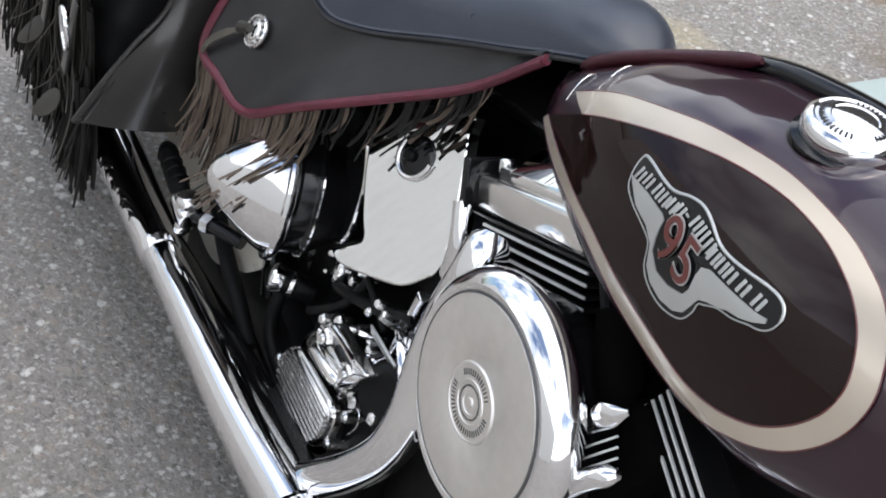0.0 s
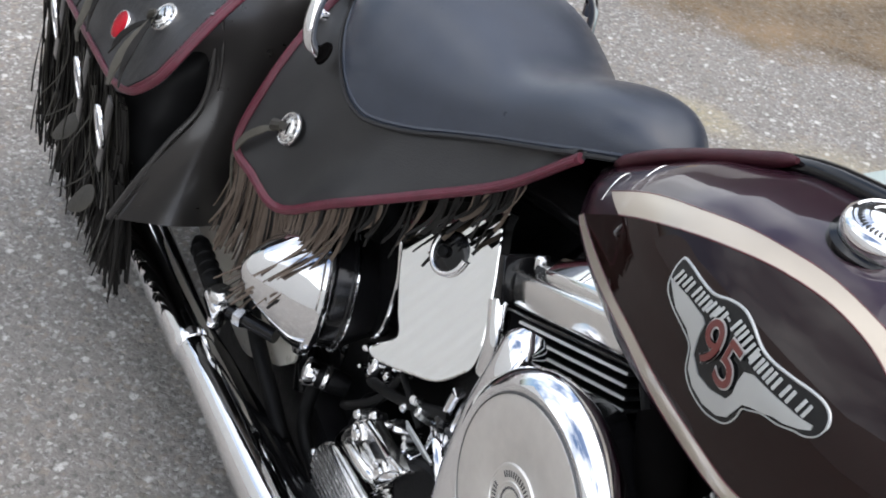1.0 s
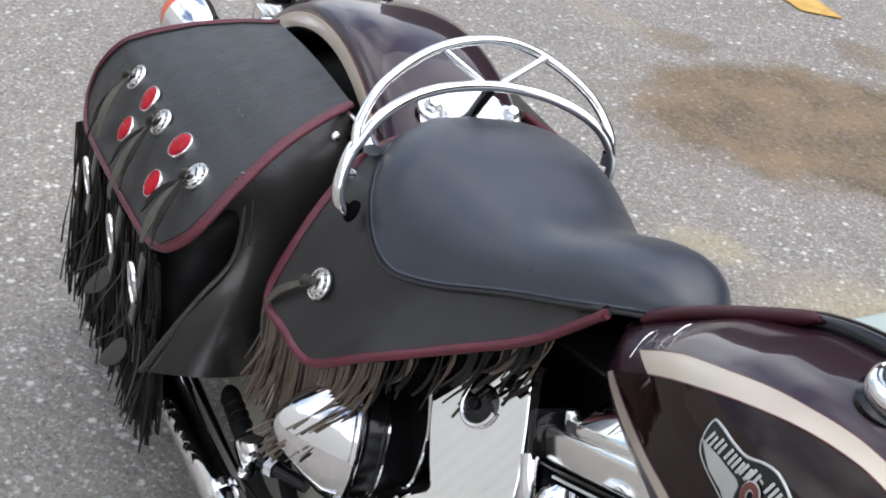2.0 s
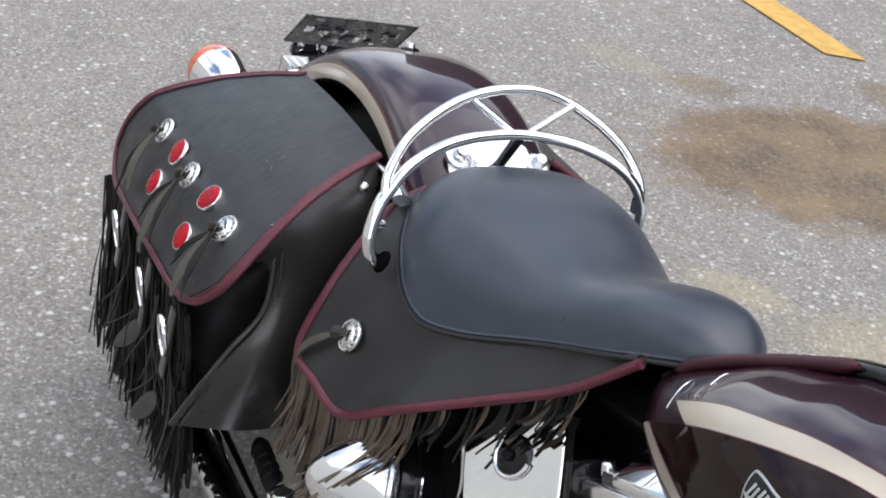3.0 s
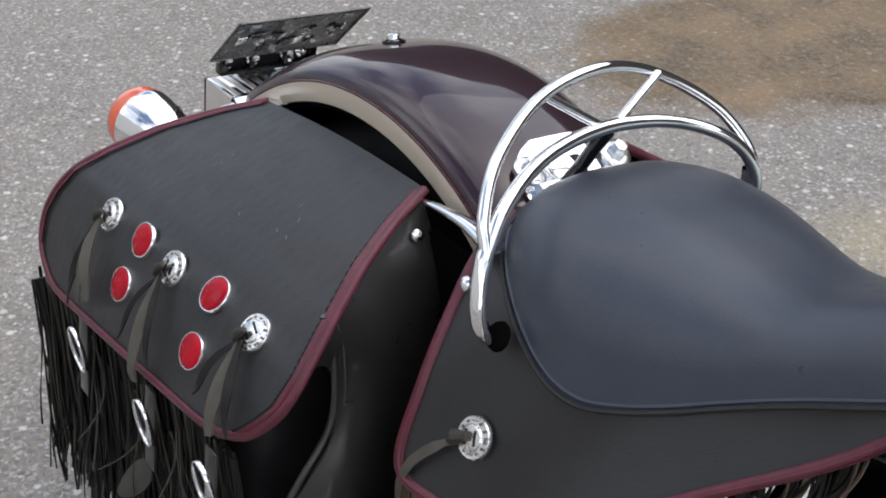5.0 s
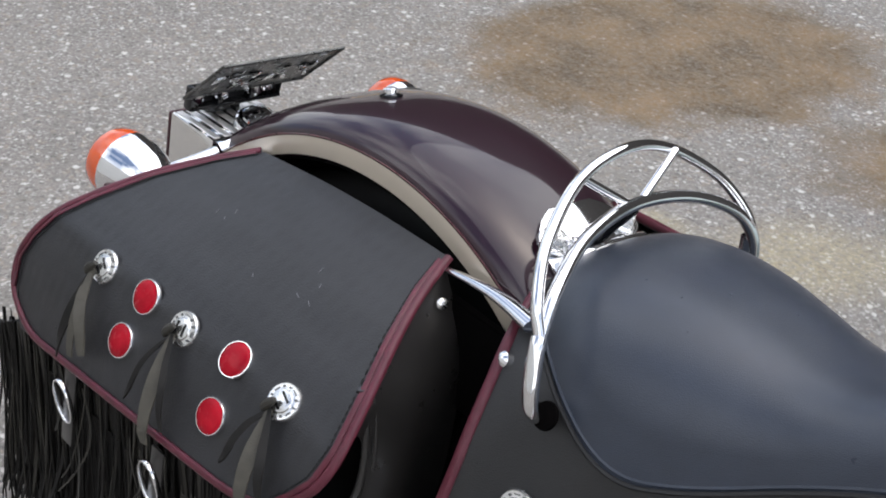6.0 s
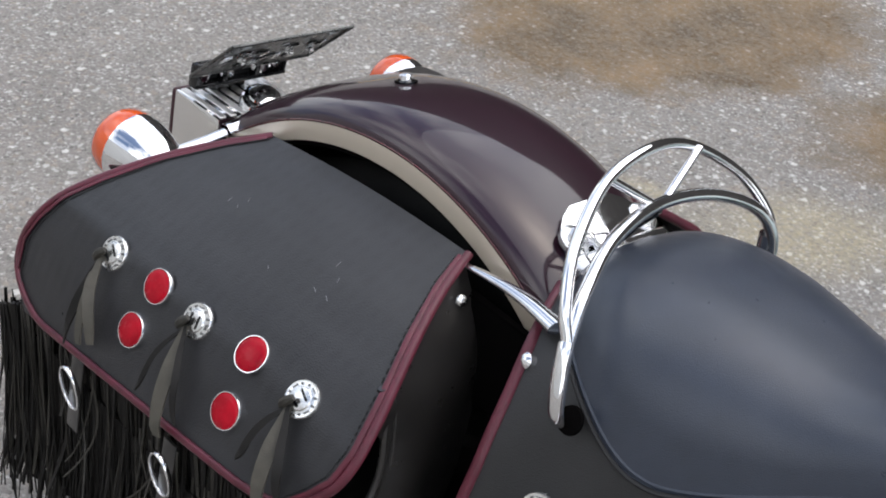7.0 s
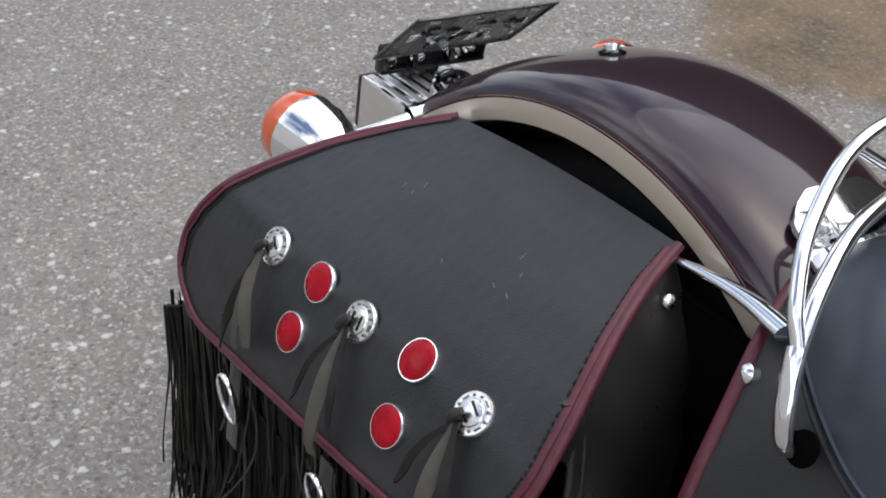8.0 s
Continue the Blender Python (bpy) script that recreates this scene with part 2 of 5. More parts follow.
def part(name, bm, material, parent=None, label="", sharp=40, mtx=None):
    """Links a bmesh as one mesh object under a thing or a part."""
    if parent is not None:
        top = parent
        while top.parent is not None:
            top = top.parent
        off = HERE.get(top.name)
        if off is not None:
            bmesh.ops.translate(bm, verts=bm.verts, vec=-off)
    me = bpy.data.meshes.new(name)
    bm.normal_update()
    bm.to_mesh(me)
    bm.free()
    for p in me.polygons:
        p.use_smooth = True
    me.set_sharp_from_angle(angle=radians(sharp))
    me.materials.append(material)
    ob = new(name, me)
    if parent is not None:
        ob.parent = parent
    if label:
        ob["label"] = label
    return ob


LEAN = pose(0, 0, 0, -8)


def thing(name, base, label, category, group=""):
    """An Empty at base (in the leaning frame of the motorcycle) that parents its parts."""
    e = new(name)
    e.empty_display_size = 0.1
    e.matrix_world = LEAN @ Matrix.Translation(base)
    HERE[e.name] = Vector(base)
    return tagged(e, label, category, group)


def V(*p):
    return Vector(p)


def curve(points, n):
    """n points on a smooth line through the given ones."""
    pts = [Vector(p) for p in points]
    lens = [0.0]
    for a, c in zip(pts, pts[1:]):
        lens.append(lens[-1] + max(1e-6, (c - a).length) ** 0.5)
    out = []
    for k in range(n):
        s = lens[-1] * k / (n - 1)
        i = min(len(pts) - 2, max(0, sum(1 for L in lens[1:-1] if L <= s)))
        u = (s - lens[i]) / (lens[i + 1] - lens[i])
        p0, p1, p2, p3 = pts[max(0, i - 1)], pts[i], pts[i + 1], pts[min(len(pts) - 1, i + 2)]
        d1, d2 = (p2 - p0) / 2, (p3 - p1) / 2
        if i == 0:
            d1 = p2 - p1
        if i == len(pts) - 2:
            d2 = p2 - p1
        h = u * u * (3 - 2 * u)
        out.append(p1 + (p2 - p1) * h + d1 * (u - 2 * u * u + u ** 3) + d2 * (u ** 3 - u * u))
    return out


def grid(rows, closed=False, thick=0.0, caps=False):
    """A surface over rows of points."""
    bm = bmesh.new()
    vs = [[bm.verts.new(p) for p in r] for r in rows]
    m = len(vs[0])
    for a, c in zip(vs, vs[1:]):
        for k in range(m if closed else m - 1):
            bm.faces.new((a[k], a[(k + 1) % m], c[(k + 1) % m], c[k]))
    if caps:
        bm.faces.new(vs[0][::-1])
        bm.faces.new(vs[-1])
    bmesh.ops.recalc_face_normals(bm, faces=bm.faces)
    if thick:
        bm.normal_update()
        rim = [(e.verts[0], e.verts[1]) for e in bm.edges if len(e.link_faces) == 1]
        old, faces = list(bm.verts), list(bm.faces)
        under = {v: bm.verts.new(v.co - v.normal * thick) for v in old}
        for f in faces:
            bm.faces.new([under[v] for v in reversed(f.verts)])
        for a, c in rim:
            bm.faces.new((a, c, under[c], under[a]))
        bmesh.ops.recalc_face_normals(bm, faces=bm.faces)
    return bm


def tube(points, r, seg=10, flat=1.0, axis=None):
    """A round bar along points; r may be a list; flat squeezes it along its normal."""
    pts = [Vector(p) for p in points]
    rows, side = [], None
    for k, p in enumerate(pts):
        t = (pts[min(k + 1, len(pts) - 1)] - pts[max(k - 1, 0)]).normalized()
        if side is None:
            side = (Vector(axis) if axis else (Vector((0, 0, 1)) if abs(t.z) < 0.9 else Vector((1, 0, 0))))
        side = (side - t * side.dot(t)).normalized()
        other = t.cross(side)
        rad = r[k] if isinstance(r, (list, tuple)) else r
        rows.append([p + side * (rad * flat * math.cos(2 * math.pi * j / seg)) + other * (rad * math.sin(2 * math.pi * j / seg)) for j in range(seg)])
    return grid(rows, closed=True, caps=True)


def aim(p, axis, up=(0, 0, 1)):
    """A pose at p whose z axis points along axis."""
    z = Vector(axis).normalized()
    x = Vector(up) - z * Vector(up).dot(z)
    if x.length < 1e-4:
        x = Vector((1, 0, 0)) - z * z.x
    x.normalize()
    y = z.cross(x)
    return Matrix(((x.x, y.x, z.x, p[0]), (x.y, y.y, z.y, p[1]), (x.z, y.z, z.z, p[2]), (0, 0, 0, 1)))


def lathe(profile, m, seg=32):
    """Turns (radius, height) about the z axis of m."""
    bm = bmesh.new()
    rows = []
    for r, h in profile:
        if r < 1e-6:
            rows.append([bm.verts.new(m @ Vector((0, 0, h)))])
        else:
            rows.append([bm.verts.new(m @ Vector((r * math.cos(2 * math.pi * k / seg), r * math.sin(2 * math.pi * k / seg), h))) for k in range(seg)])
    for a, c in zip(rows, rows[1:]):
        for k in range(seg):
            j = (k + 1) % seg
            if len(a) == 1 and len(c) == 1:
                continue
            if len(a) == 1:
                bm.faces.new((a[0], c[j], c[k]))
            elif len(c) == 1:
                bm.faces.new((a[k], a[j], c[0]))
            else:
                bm.faces.new((a[k], a[j], c[j], c[k]))
    bmesh.ops.recalc_face_normals(bm, faces=bm.faces)
    return bm


def box(m, sx, sy, sz, bevel=0.003, seg=2):
    bm = bmesh.new()
    bmesh.ops.create_cube(bm, size=1.0)
    bmesh.ops.scale(bm, verts=bm.verts, vec=(sx, sy, sz))
    if bevel:
        bmesh.ops.bevel(bm, geom=bm.edges[:], offset=bevel, segments=seg, affect="EDGES", profile=0.5)
    bmesh.ops.transform(bm, matrix=m, verts=bm.verts)
    return bm


def slab(outline, m, h, bevel=0.0, seg=2):
    """An outline in the xy plane of m, raised by h."""
    bm = bmesh.new()
    f = bm.faces.new([bm.verts.new((x, y, 0)) for x, y in outline])
    r = bmesh.ops.extrude_face_region(bm, geom=[f])
    top = [v for v in r["geom"] if isinstance(v, bmesh.types.BMVert)]
    bmesh.ops.translate(bm, verts=top, vec=(0, 0, h))
    bmesh.ops.recalc_face_normals(bm, faces=bm.faces)
    if bevel:
        edges = [e for e in bm.edges if all(v in top for v in e.verts)]
        bmesh.ops.bevel(bm, geom=edges, offset=bevel, segments=seg, affect="EDGES", profile=0.5)
    bmesh.ops.transform(bm, matrix=m, verts=bm.verts)
    return bm


def letter_ring(m, r, n, gaps, h, size, material, parent, name="letter_bar"):
    """A ring of small upright bars in pairs, in place of engraved letters."""
    for k in range(n):
        if k in gaps:
            continue
        t = 2 * math.pi * (k + 0.5) / n
        for d in (-0.24, 0.24):
            a = t + d * 2 * math.pi / n
            part(name, box(m @ pose(r * math.cos(a), r * math.sin(a), h, 0, 0, math.degrees(a)), size, size * 0.26, 0.0007, 0), material, parent)


def lerp(table, x):
    """Linear interpolation in rows of (x, value)."""
    return float(np.interp(x, [r[0] for r in table], [r[1] for r in table]))


DOWN = Vector((0, math.sin(radians(8)), -math.cos(radians(8))))
rng = random.Random(7)


def strand(name, top, length, out, width, parent, material, lean=(0, 0, 0), curl=0.01, seg=7, turn=0.0, pile=None):
    """A hanging leather strip with its own thickness and a slight wave."""
    ph = rng.uniform(0, 6.28)
    out, lean = Vector(out).normalized(), Vector(lean)
    along = out.cross(DOWN).normalized()
    rows = []
    for k in range(seg):
        u = k / (seg - 1)
        c = Vector(top) + DOWN * (length * u) + lean * u * u + out * (curl * math.sin(3.1 * u + ph) * u) + along * (curl * 0.8 * math.sin(2.2 * u + ph * 1.7) * u)
        a = turn + 0.9 * math.sin(ph + 2.0 * u)
        wdir = along * math.cos(a) + out * math.sin(a)
        ndir = out * math.cos(a) - along * math.sin(a)
        w = width * (0.85 if u < 0.1 else 1.0) * (1 - 0.25 * u)
        rows.append([c + wdir * w / 2 + ndir * 0.0007, c - wdir * w / 2 + ndir * 0.0007, c - wdir * w / 2 - ndir * 0.0007, c + wdir * w / 2 - ndir * 0.0007])
    if pile is not None:
        pile.append(rows)
        return None
    return part(name, grid(rows, closed=True, caps=True), material, parent)

# ---------------------------------------------------------------- ground
def make_ground():
    bm = bmesh.new()
    steps = [-400, -60, -12, -5, -3, -2, -1, 0, 1, 2, 3, 5, 12, 60, 400]
    vs = [[bm.verts.new((x, y, 0)) for x in steps] for y in steps]
    for a, c in zip(vs, vs[1:]):
        for k in range(len(steps) - 1):
            bm.faces.new((a[k], a[k + 1], c[k + 1], c[k]))
    tagged(part("ground", bm, ASPHALT), "worn grey asphalt with pale stones and dried brown mud stains", "ground", kind="structure")
    m = pose(-2.95, 2.0, 0.004, 0, 0, 3.0)
    line = slab([(-1.5, -0.055), (1.43, -0.058), (1.50, 0.045), (1.2, 0.056), (-1.5, 0.055)], m, 0.003)
    tagged(part("road_marking", line, YELLOW), "faded yellow painted parking line on the asphalt", "road marking", kind="structure")


make_ground()

# white ribbed building behind the camera, which the chrome mirrors
def ribbed_wall():
    prof, x = [], -11.0
    while x < 9.0:
        prof += [(x, 0.0), (x + 0.034, 0.0), (x + 0.042, 0.014), (x + 0.060, 0.014)]
        x += 0.068
    lo, hi = [V(px, -5.0 + d, 0.0) for px, d in prof], [V(px, -5.0 + d, 3.6) for px, d in prof]
    wall = part("building_wall", grid([lo, hi], thick=-0.05), SIDING, sharp=20)
    tagged(wall, "white ribbed metal building wall behind the camera", "wall", kind="structure")


ribbed_wall()

# unseen plain dark wall on the far side, added to darken the fender's reflections
far = box(pose(0, 13.0, 4.5), 60.0, 0.3, 9.0, 0.02)
tagged(part("unseen_dark_wall", far, BROWN_WALL), "unseen plain dark brown wall added for the gloss paint to mirror", "wall", kind="structure")

# pale bin that stands beyond the motorcycle
def storage_bin():
    base = pose(0.96, 0.72, 0, 0, 0, 4)
    e = new("storage_bin")
    e.matrix_world = base
    tagged(e, "pale grey-green plastic bin with a lid standing beyond the motorcycle", "bin")
    rows = []
    for z, g in ((0.0, 0.93), (0.02, 0.94), (0.30, 0.97), (0.53, 1.0)):
        w, d = 0.45 * g, 0.30 * g
        rows.append([(w * sx - 0.02 * sx * k, d * sy - 0.02 * sy * (1 - k), z) for sx, sy, k in ((1, -1, 1), (1, -1, 0), (1, 1, 0), (1, 1, 1), (-1, 1, 1), (-1, 1, 0), (-1, -1, 0), (-1, -1, 1))])
    part("bin_body", grid(rows, closed=True, caps=True), PALE, e)
    part("bin_lid", box(pose(0, 0, 0.552), 0.94, 0.64, 0.04, 0.014, 3), PALE, e)
    for x in (-0.30, -0.15, 0.0, 0.15, 0.30):
        part("bin_rib", box(pose(x, -0.296, 0.28, 2.2, 0, 0), 0.02, 0.012, 0.46, 0.004), PALE, e)
    part("bin_handle", box(pose(-0.30, 0.20, 0.60), 0.16, 0.05, 0.06, 0.012), RUBBER, e, "black grip on the lid")


storage_bin()

# ---------------------------------------------------------------- motorcycle
bike = thing("motorcycle", (0, 0, 0), "dark burgundy cruiser motorcycle with champagne stripes leaning on its stand", "motorcycle")

# seat: half width, seam height and crown height along the bike
W_SEAT = [(0.190, 0.02), (0.200, 0.06), (0.215, 0.097), (0.24, 0.122), (0.275, 0.144), (0.308, 0.156), (0.35, 0.160), (0.40, 0.149), (0.45, 0.126), (0.50, 0.103), (0.54, 0.089), (0.59, 0.079), (0.63, 0.071), (0.66, 0.060), (0.685, 0.040), (0.702, 0.010)]
Z_SEAM = [(0.190, 0.672), (0.215, 0.668), (0.24, 0.661), (0.275, 0.648), (0.308, 0.630), (0.345, 0.609), (0.38, 0.597), (0.41, 0.605), (0.45, 0.623), (0.50, 0.653), (0.54, 0.676), (0.60, 0.709), (0.645, 0.735), (0.68, 0.753), (0.702, 0.760)]
Z_CROWN = [(0.190, 0.674), (0.202, 0.696), (0.22, 0.712), (0.25, 0.724), (0.30, 0.733), (0.36, 0.736), (0.42, 0.731), (0.46, 0.728), (0.50, 0.735), (0.54, 0.755), (0.58, 0.776), (0.62, 0.790), (0.65, 0.793), (0.675, 0.786), (0.692, 0.776), (0.702, 0.762)]


def eased(table, x):
    """A table read with its corners rounded off."""
    return float(np.mean([lerp(table, x + d) for d in (-0.016, -0.008, 0.0, 0.008, 0.016)]))


def seat_parts():
    rows = []
    for k in range(49):
        x = 0.190 + 0.512 * k / 48
        edge = min(1.0, (x - 0.190) / 0.03, (0.702 - x) / 0.03)
        w = lerp(W_SEAT, x) + (eased(W_SEAT, x) - lerp(W_SEAT, x)) * edge
        z0, z1 = eased(Z_SEAM, x), lerp(Z_CROWN, x) + (eased(Z_CROWN, x) - lerp(Z_CROWN, x)) * edge
        row = []
        for j in range(33):
            u = -1 + 2 * j / 32
            a = abs(u) ** 3.0
            row.append((x, w * u, z0 + (z1 - z0) * (1 - a) ** 0.55))
        rows.append(row)
    cushion = part("seat", grid(rows), SEAT_LEATHER, bike, "smooth black leather solo seat cushion")
    for s in (-1, 1):
        seam = [V(x, s * (eased(W_SEAT, x) + 0.0015), eased(Z_SEAM, x) + 0.002) for x in np.linspace(0.222, 0.684, 90)]
        part("seam", tube(seam, 0.0024, 6), STITCH, cushion, "raised black seam")
        part("seam_welt", tube([p + V(0, -s * 0.004, 0.005) for p in seam], 0.0022, 6), SEAT_LEATHER, cushion, "thin leather welt beside the seam")
    return cushion


seat = seat_parts()

SKIRT = [  # place along the seam, hem point
    (0.205, (0.196, -0.075, 0.668)),
    (0.225, (0.222, -0.133, 0.652)),
    (0.255, (0.238, -0.170, 0.611)),
    (0.285, (0.250, -0.202, 0.553)),
    (0.315, (0.262, -0.226, 0.480)),
    (0.350, (0.315, -0.221, 0.472)),
    (0.395, (0.364, -0.202, 0.462)),
    (0.445, (0.443, -0.181, 0.528)),
    (0.510, (0.524, -0.128, 0.601)),
    (0.580, (0.592, -0.092, 0.664)),
    (0.640, (0.652, -0.070, 0.738)),
]
SKIRT = [((x, -(eased(W_SEAT, x) if x > 0.22 else lerp(W_SEAT, x)), eased(Z_SEAM, x)), hem) for x, hem in SKIRT]


def hem_line(s, n=90):
    """The hem of the skirt with its pointed rear corner kept."""
    pts = [V(p[0], p[1] * s, p[2]) for _, p in SKIRT]
    return curve(pts, n)


def skirt(s):
    seam, hem = curve([V(p[0], p[1] * s, p[2]) for p, _ in SKIRT], 90), hem_line(s)
    rows = []
    for j in range(11):
        u = j / 10
        rows.append([a.lerp(c, u) + V(0, -s * -0.006 * math.sin(math.pi * u), 0.008 * math.sin(math.pi * u)) for a, c in zip(seam, hem)])
    panel = part("seat_skirt", grid(rows, thick=0.004), SKIRT_LEATHER, bike, "black leather seat skirt edged with burgundy piping")
    part("piping", tube(hem, 0.0054, 10, flat=0.85), BURGUNDY, panel, "rolled burgundy leather piping")
    part("piping_bead", tube([p.lerp(q, 0.030) + V(0, s * 0.004, 0.003) * -1 for p, q in zip(hem, seam)], 0.0026, 8), BURGUNDY, panel, "inner bead of the piping")
    inner = [p.lerp(q, 0.060) + V(0, -s * -0.004, 0.003) for p, q in zip(hem, seam)]
    part("piping_seam", tube(inner, 0.0016, 5), STITCH, panel)
    return panel


skirts = {s: skirt(s) for s in (1, -1)}   # 1: the side that faces the camera


def concho(centre, normal, parent, r=0.019, spin=0.0):
    """A silver concho with a raised rim, engraved ring and two lace slots."""
    m = aim(centre, normal) @ pose(0, 0, 0, 0, 0, spin)
    disc = part("concho", lathe([(r, -0.001), (r, 0.0015), (r * 0.95, 0.0032), (r * 0.9, 0.0028), (r * 0.62, 0.0042), (r * 0.57, 0.0058), (r * 0.5, 0.0062), (0, 0.0072)], m, 28), DULL_CHROME, parent, "round silver concho")
    for k in range(12):
        a = 2 * math.pi * k / 12
        c = m @ pose(math.cos(a) * r * 0.76, math.sin(a) * r * 0.76, 0.0038, 0, 0, math.degrees(a) + 90)
        part("engraving", box(c, 0.0022 if k % 3 else 0.006, 0.0020 if k % 3 else 0.0008, 0.0012, 0), ENGRAVED, disc)
    for s in (-1, 1):
        part("slot", box(m @ pose(0, s * r * 0.28, 0.0062, 0, 0, 0), r * 0.7, r * 0.12, 0.002, 0), BLACK, disc)
    return m, disc


m, seat_concho = concho((0.320, -0.1935, 0.5375), (0.02, -0.94, 0.34), skirts[1], 0.0195, 20)
pts = curve([V(0.312, -0.201, 0.535), V(0.296, -0.214, 0.520), V(0.279, -0.226, 0.496), V(0.270, -0.230, 0.468), V(0.265, -0.224, 0.435), V(0.262, -0.215, 0.40)], 16)
part("lace", tube(pts, [0.0045, 0.005, 0.0035] + [0.0055] * 13, 6, flat=0.25, axis=(0, -1, 0.3)), LACE, skirts[1], "leather lace hanging from the concho")
part("lace_knot", tube([V(0.318, -0.203, 0.541), V(0.308, -0.207, 0.536), V(0.303, -0.207, 0.528)], [0.005, 0.0065, 0.004], 8), KNOT, skirts[1])


def seat_fringe():
    """Flat cut strips along the hem: long and brown at the rear corner, short and dark towards the tank."""
    hem = [p for p in hem_line(1, 320) if 0.258 < p.x < 0.61 and p.z < 0.69]
    n = 150
    for k in range(n):
        p = hem[int((len(hem) - 1) * (k + rng.uniform(0, 0.8)) / n)]
        if p.x < 0.345:
            L, w, brown, sway = rng.uniform(0.110, 0.150), rng.uniform(0.0045, 0.0075), 0.85, -0.012
        elif p.x < 0.465:
            L, w, brown, sway = rng.uniform(0.105, 0.150), rng.uniform(0.0032, 0.0060), 0.8, -0.010
        else:
            L, w, brown, sway = rng.uniform(0.036, 0.072), rng.uniform(0.0035, 0.0070), 0.12, -0.006
            if rng.random() < 0.35:
                continue
        strand("fringe_strand", p + V(0, 0.004, -0.004), L, (0.1, -1, 0.2), w, skirts[1], BROWN_FRINGE if rng.random() < brown else FRINGE, (sway + rng.uniform(-0.010, 0.010), (-0.066 if 0.385 < p.x < 0.465 else -0.012) + rng.uniform(-0.010, 0.006), 0), 0.0035, 6)


seat_fringe()

# ---------------------------------------------------------------- fuel tank
TX = [0.640, 0.66, 0.70, 0.76, 0.84, 0.92, 1.0, 1.08, 1.16, 1.22, 1.26]
TANK = {
    "w": [0.034, 0.062, 0.092, 0.115, 0.14, 0.152, 0.156, 0.15, 0.125, 0.085, 0.03],
    "top": [0.725, 0.745, 0.772, 0.819, 0.858, 0.882, 0.895, 0.90, 0.89, 0.865, 0.82],
    "mid": [0.715, 0.718, 0.735, 0.755, 0.772, 0.785, 0.792, 0.80, 0.805, 0.805, 0.80],
    "low": [0.695, 0.680, 0.675, 0.672, 0.672, 0.672, 0.676, 0.690, 0.73, 0.76, 0.785],
}


def tank_at(x):
    at = [x + d for d in (-0.018, -0.009, 0.0, 0.009, 0.018)]
    return [float(np.mean(np.interp(at, TX, TANK[k]))) for k in ("w", "top", "mid", "low")]


def tank_side(x, z):
    """Half width of the tank at a place on its side."""
    w, zt, zc, zb = tank_at(x)
    if z >= zc:
        t = min(1.0, (z - zc) / (zt - zc))
        return w * (1 - t ** 2.2) ** (1 / 2.2)
    t = min(1.0, (zc - z) / (zc - zb))
    return w * (1 - t ** 4) ** (1 / 3)


def on_tank(x, z, lift=0.0):
    e = 0.002
    y = tank_side(x, z)
    n = V(-(tank_side(x + e, z) - tank_side(x - e, z)) / (2 * e), 1, -(tank_side(x, z + e) - tank_side(x, z - e)) / (2 * e)).normalized()
    p = V(x, y, z) + n * (lift + 0.0012)
    return V(p.x, -p.y, p.z)


def fuel_tank():
    rows = []
    for x in np.linspace(TX[0] + 0.001, TX[-1] - 0.001, 150):
        w, zt, zc, zb = tank_at(float(x))
        row = []
        for j in range(112):
            a = 2 * math.pi * j / 112
            s, c = math.sin(a), math.cos(a)
            if c >= 0:
                row.append((x, math.copysign(abs(s) ** (2 / 2.2), s) * w, zc + (zt - zc) * c ** (2 / 2.2)))
            else:
                row.append((x, math.copysign(abs(s) ** (2 / 3), s) * w, zc - (zc - zb) * abs(c) ** 0.5))
        rows.append(row)
    return part("fuel_tank", grid(rows, closed=True, caps=True), PAINT, bike, "glossy dark burgundy fuel tank")


tank = fuel_tank()

RING_OUT = [(0.743, 0.7686), (0.7834, 0.7964), (0.8223, 0.8178), (0.866, 0.8373), (0.905, 0.8521), (0.9435, 0.8628), (0.9823, 0.8705), (1.0196, 0.8738), (1.0537, 0.8738), (1.0839, 0.8697), (1.1067, 0.86), (1.1218, 0.8479), (1.1327, 0.8317), (1.1345, 0.8124), (1.1276, 0.7899), (1.1137, 0.7683), (1.0948, 0.7507), (1.0694, 0.7355), (1.0439, 0.7233), (1.0189, 0.7213), (0.9845, 0.7216), (0.9417, 0.7219), (0.8987, 0.7249), (0.8453, 0.727), (0.7784, 0.7187), (0.705, 0.716)]
RING_IN = [(0.7818, 0.7743), (0.8166, 0.7958), (0.8538, 0.816), (0.8933, 0.8342), (0.9301, 0.8486), (0.963, 0.8578), (0.9958, 0.8643), (1.0269, 0.8663), (1.0537, 0.8649), (1.0764, 0.8608), (1.0958, 0.8521), (1.11, 0.8388), (1.1172, 0.8252), (1.1171, 0.8084), (1.111, 0.7924), (1.1018, 0.778), (1.0886, 0.7641), (1.0698, 0.752), (1.0487, 0.7428), (1.0261, 0.7381), (0.992, 0.7388), (0.9465, 0.7381), (0.901, 0.7391), (0.8532, 0.7392), (0.7896, 0.7332), (0.7155, 0.726)]


def closed_curve(pts, n):
    """About n points on a smooth loop, the same number between each two given ones."""
    k, out = len(pts), []
    step = max(2, round(n / k))
    for i in range(k):
        p0, p1, p2, p3 = [V(*pts[(i + d) % k], 0) for d in (-1, 0, 1, 2)]
        for j in range(step):
            u = j / step
            out.append(0.5 * (2 * p1 + (p2 - p0) * u + (2 * p0 - 5 * p1 + 4 * p2 - p3) * u * u + (3 * p1 - p0 - 3 * p2 + p3) * u ** 3))
    return out


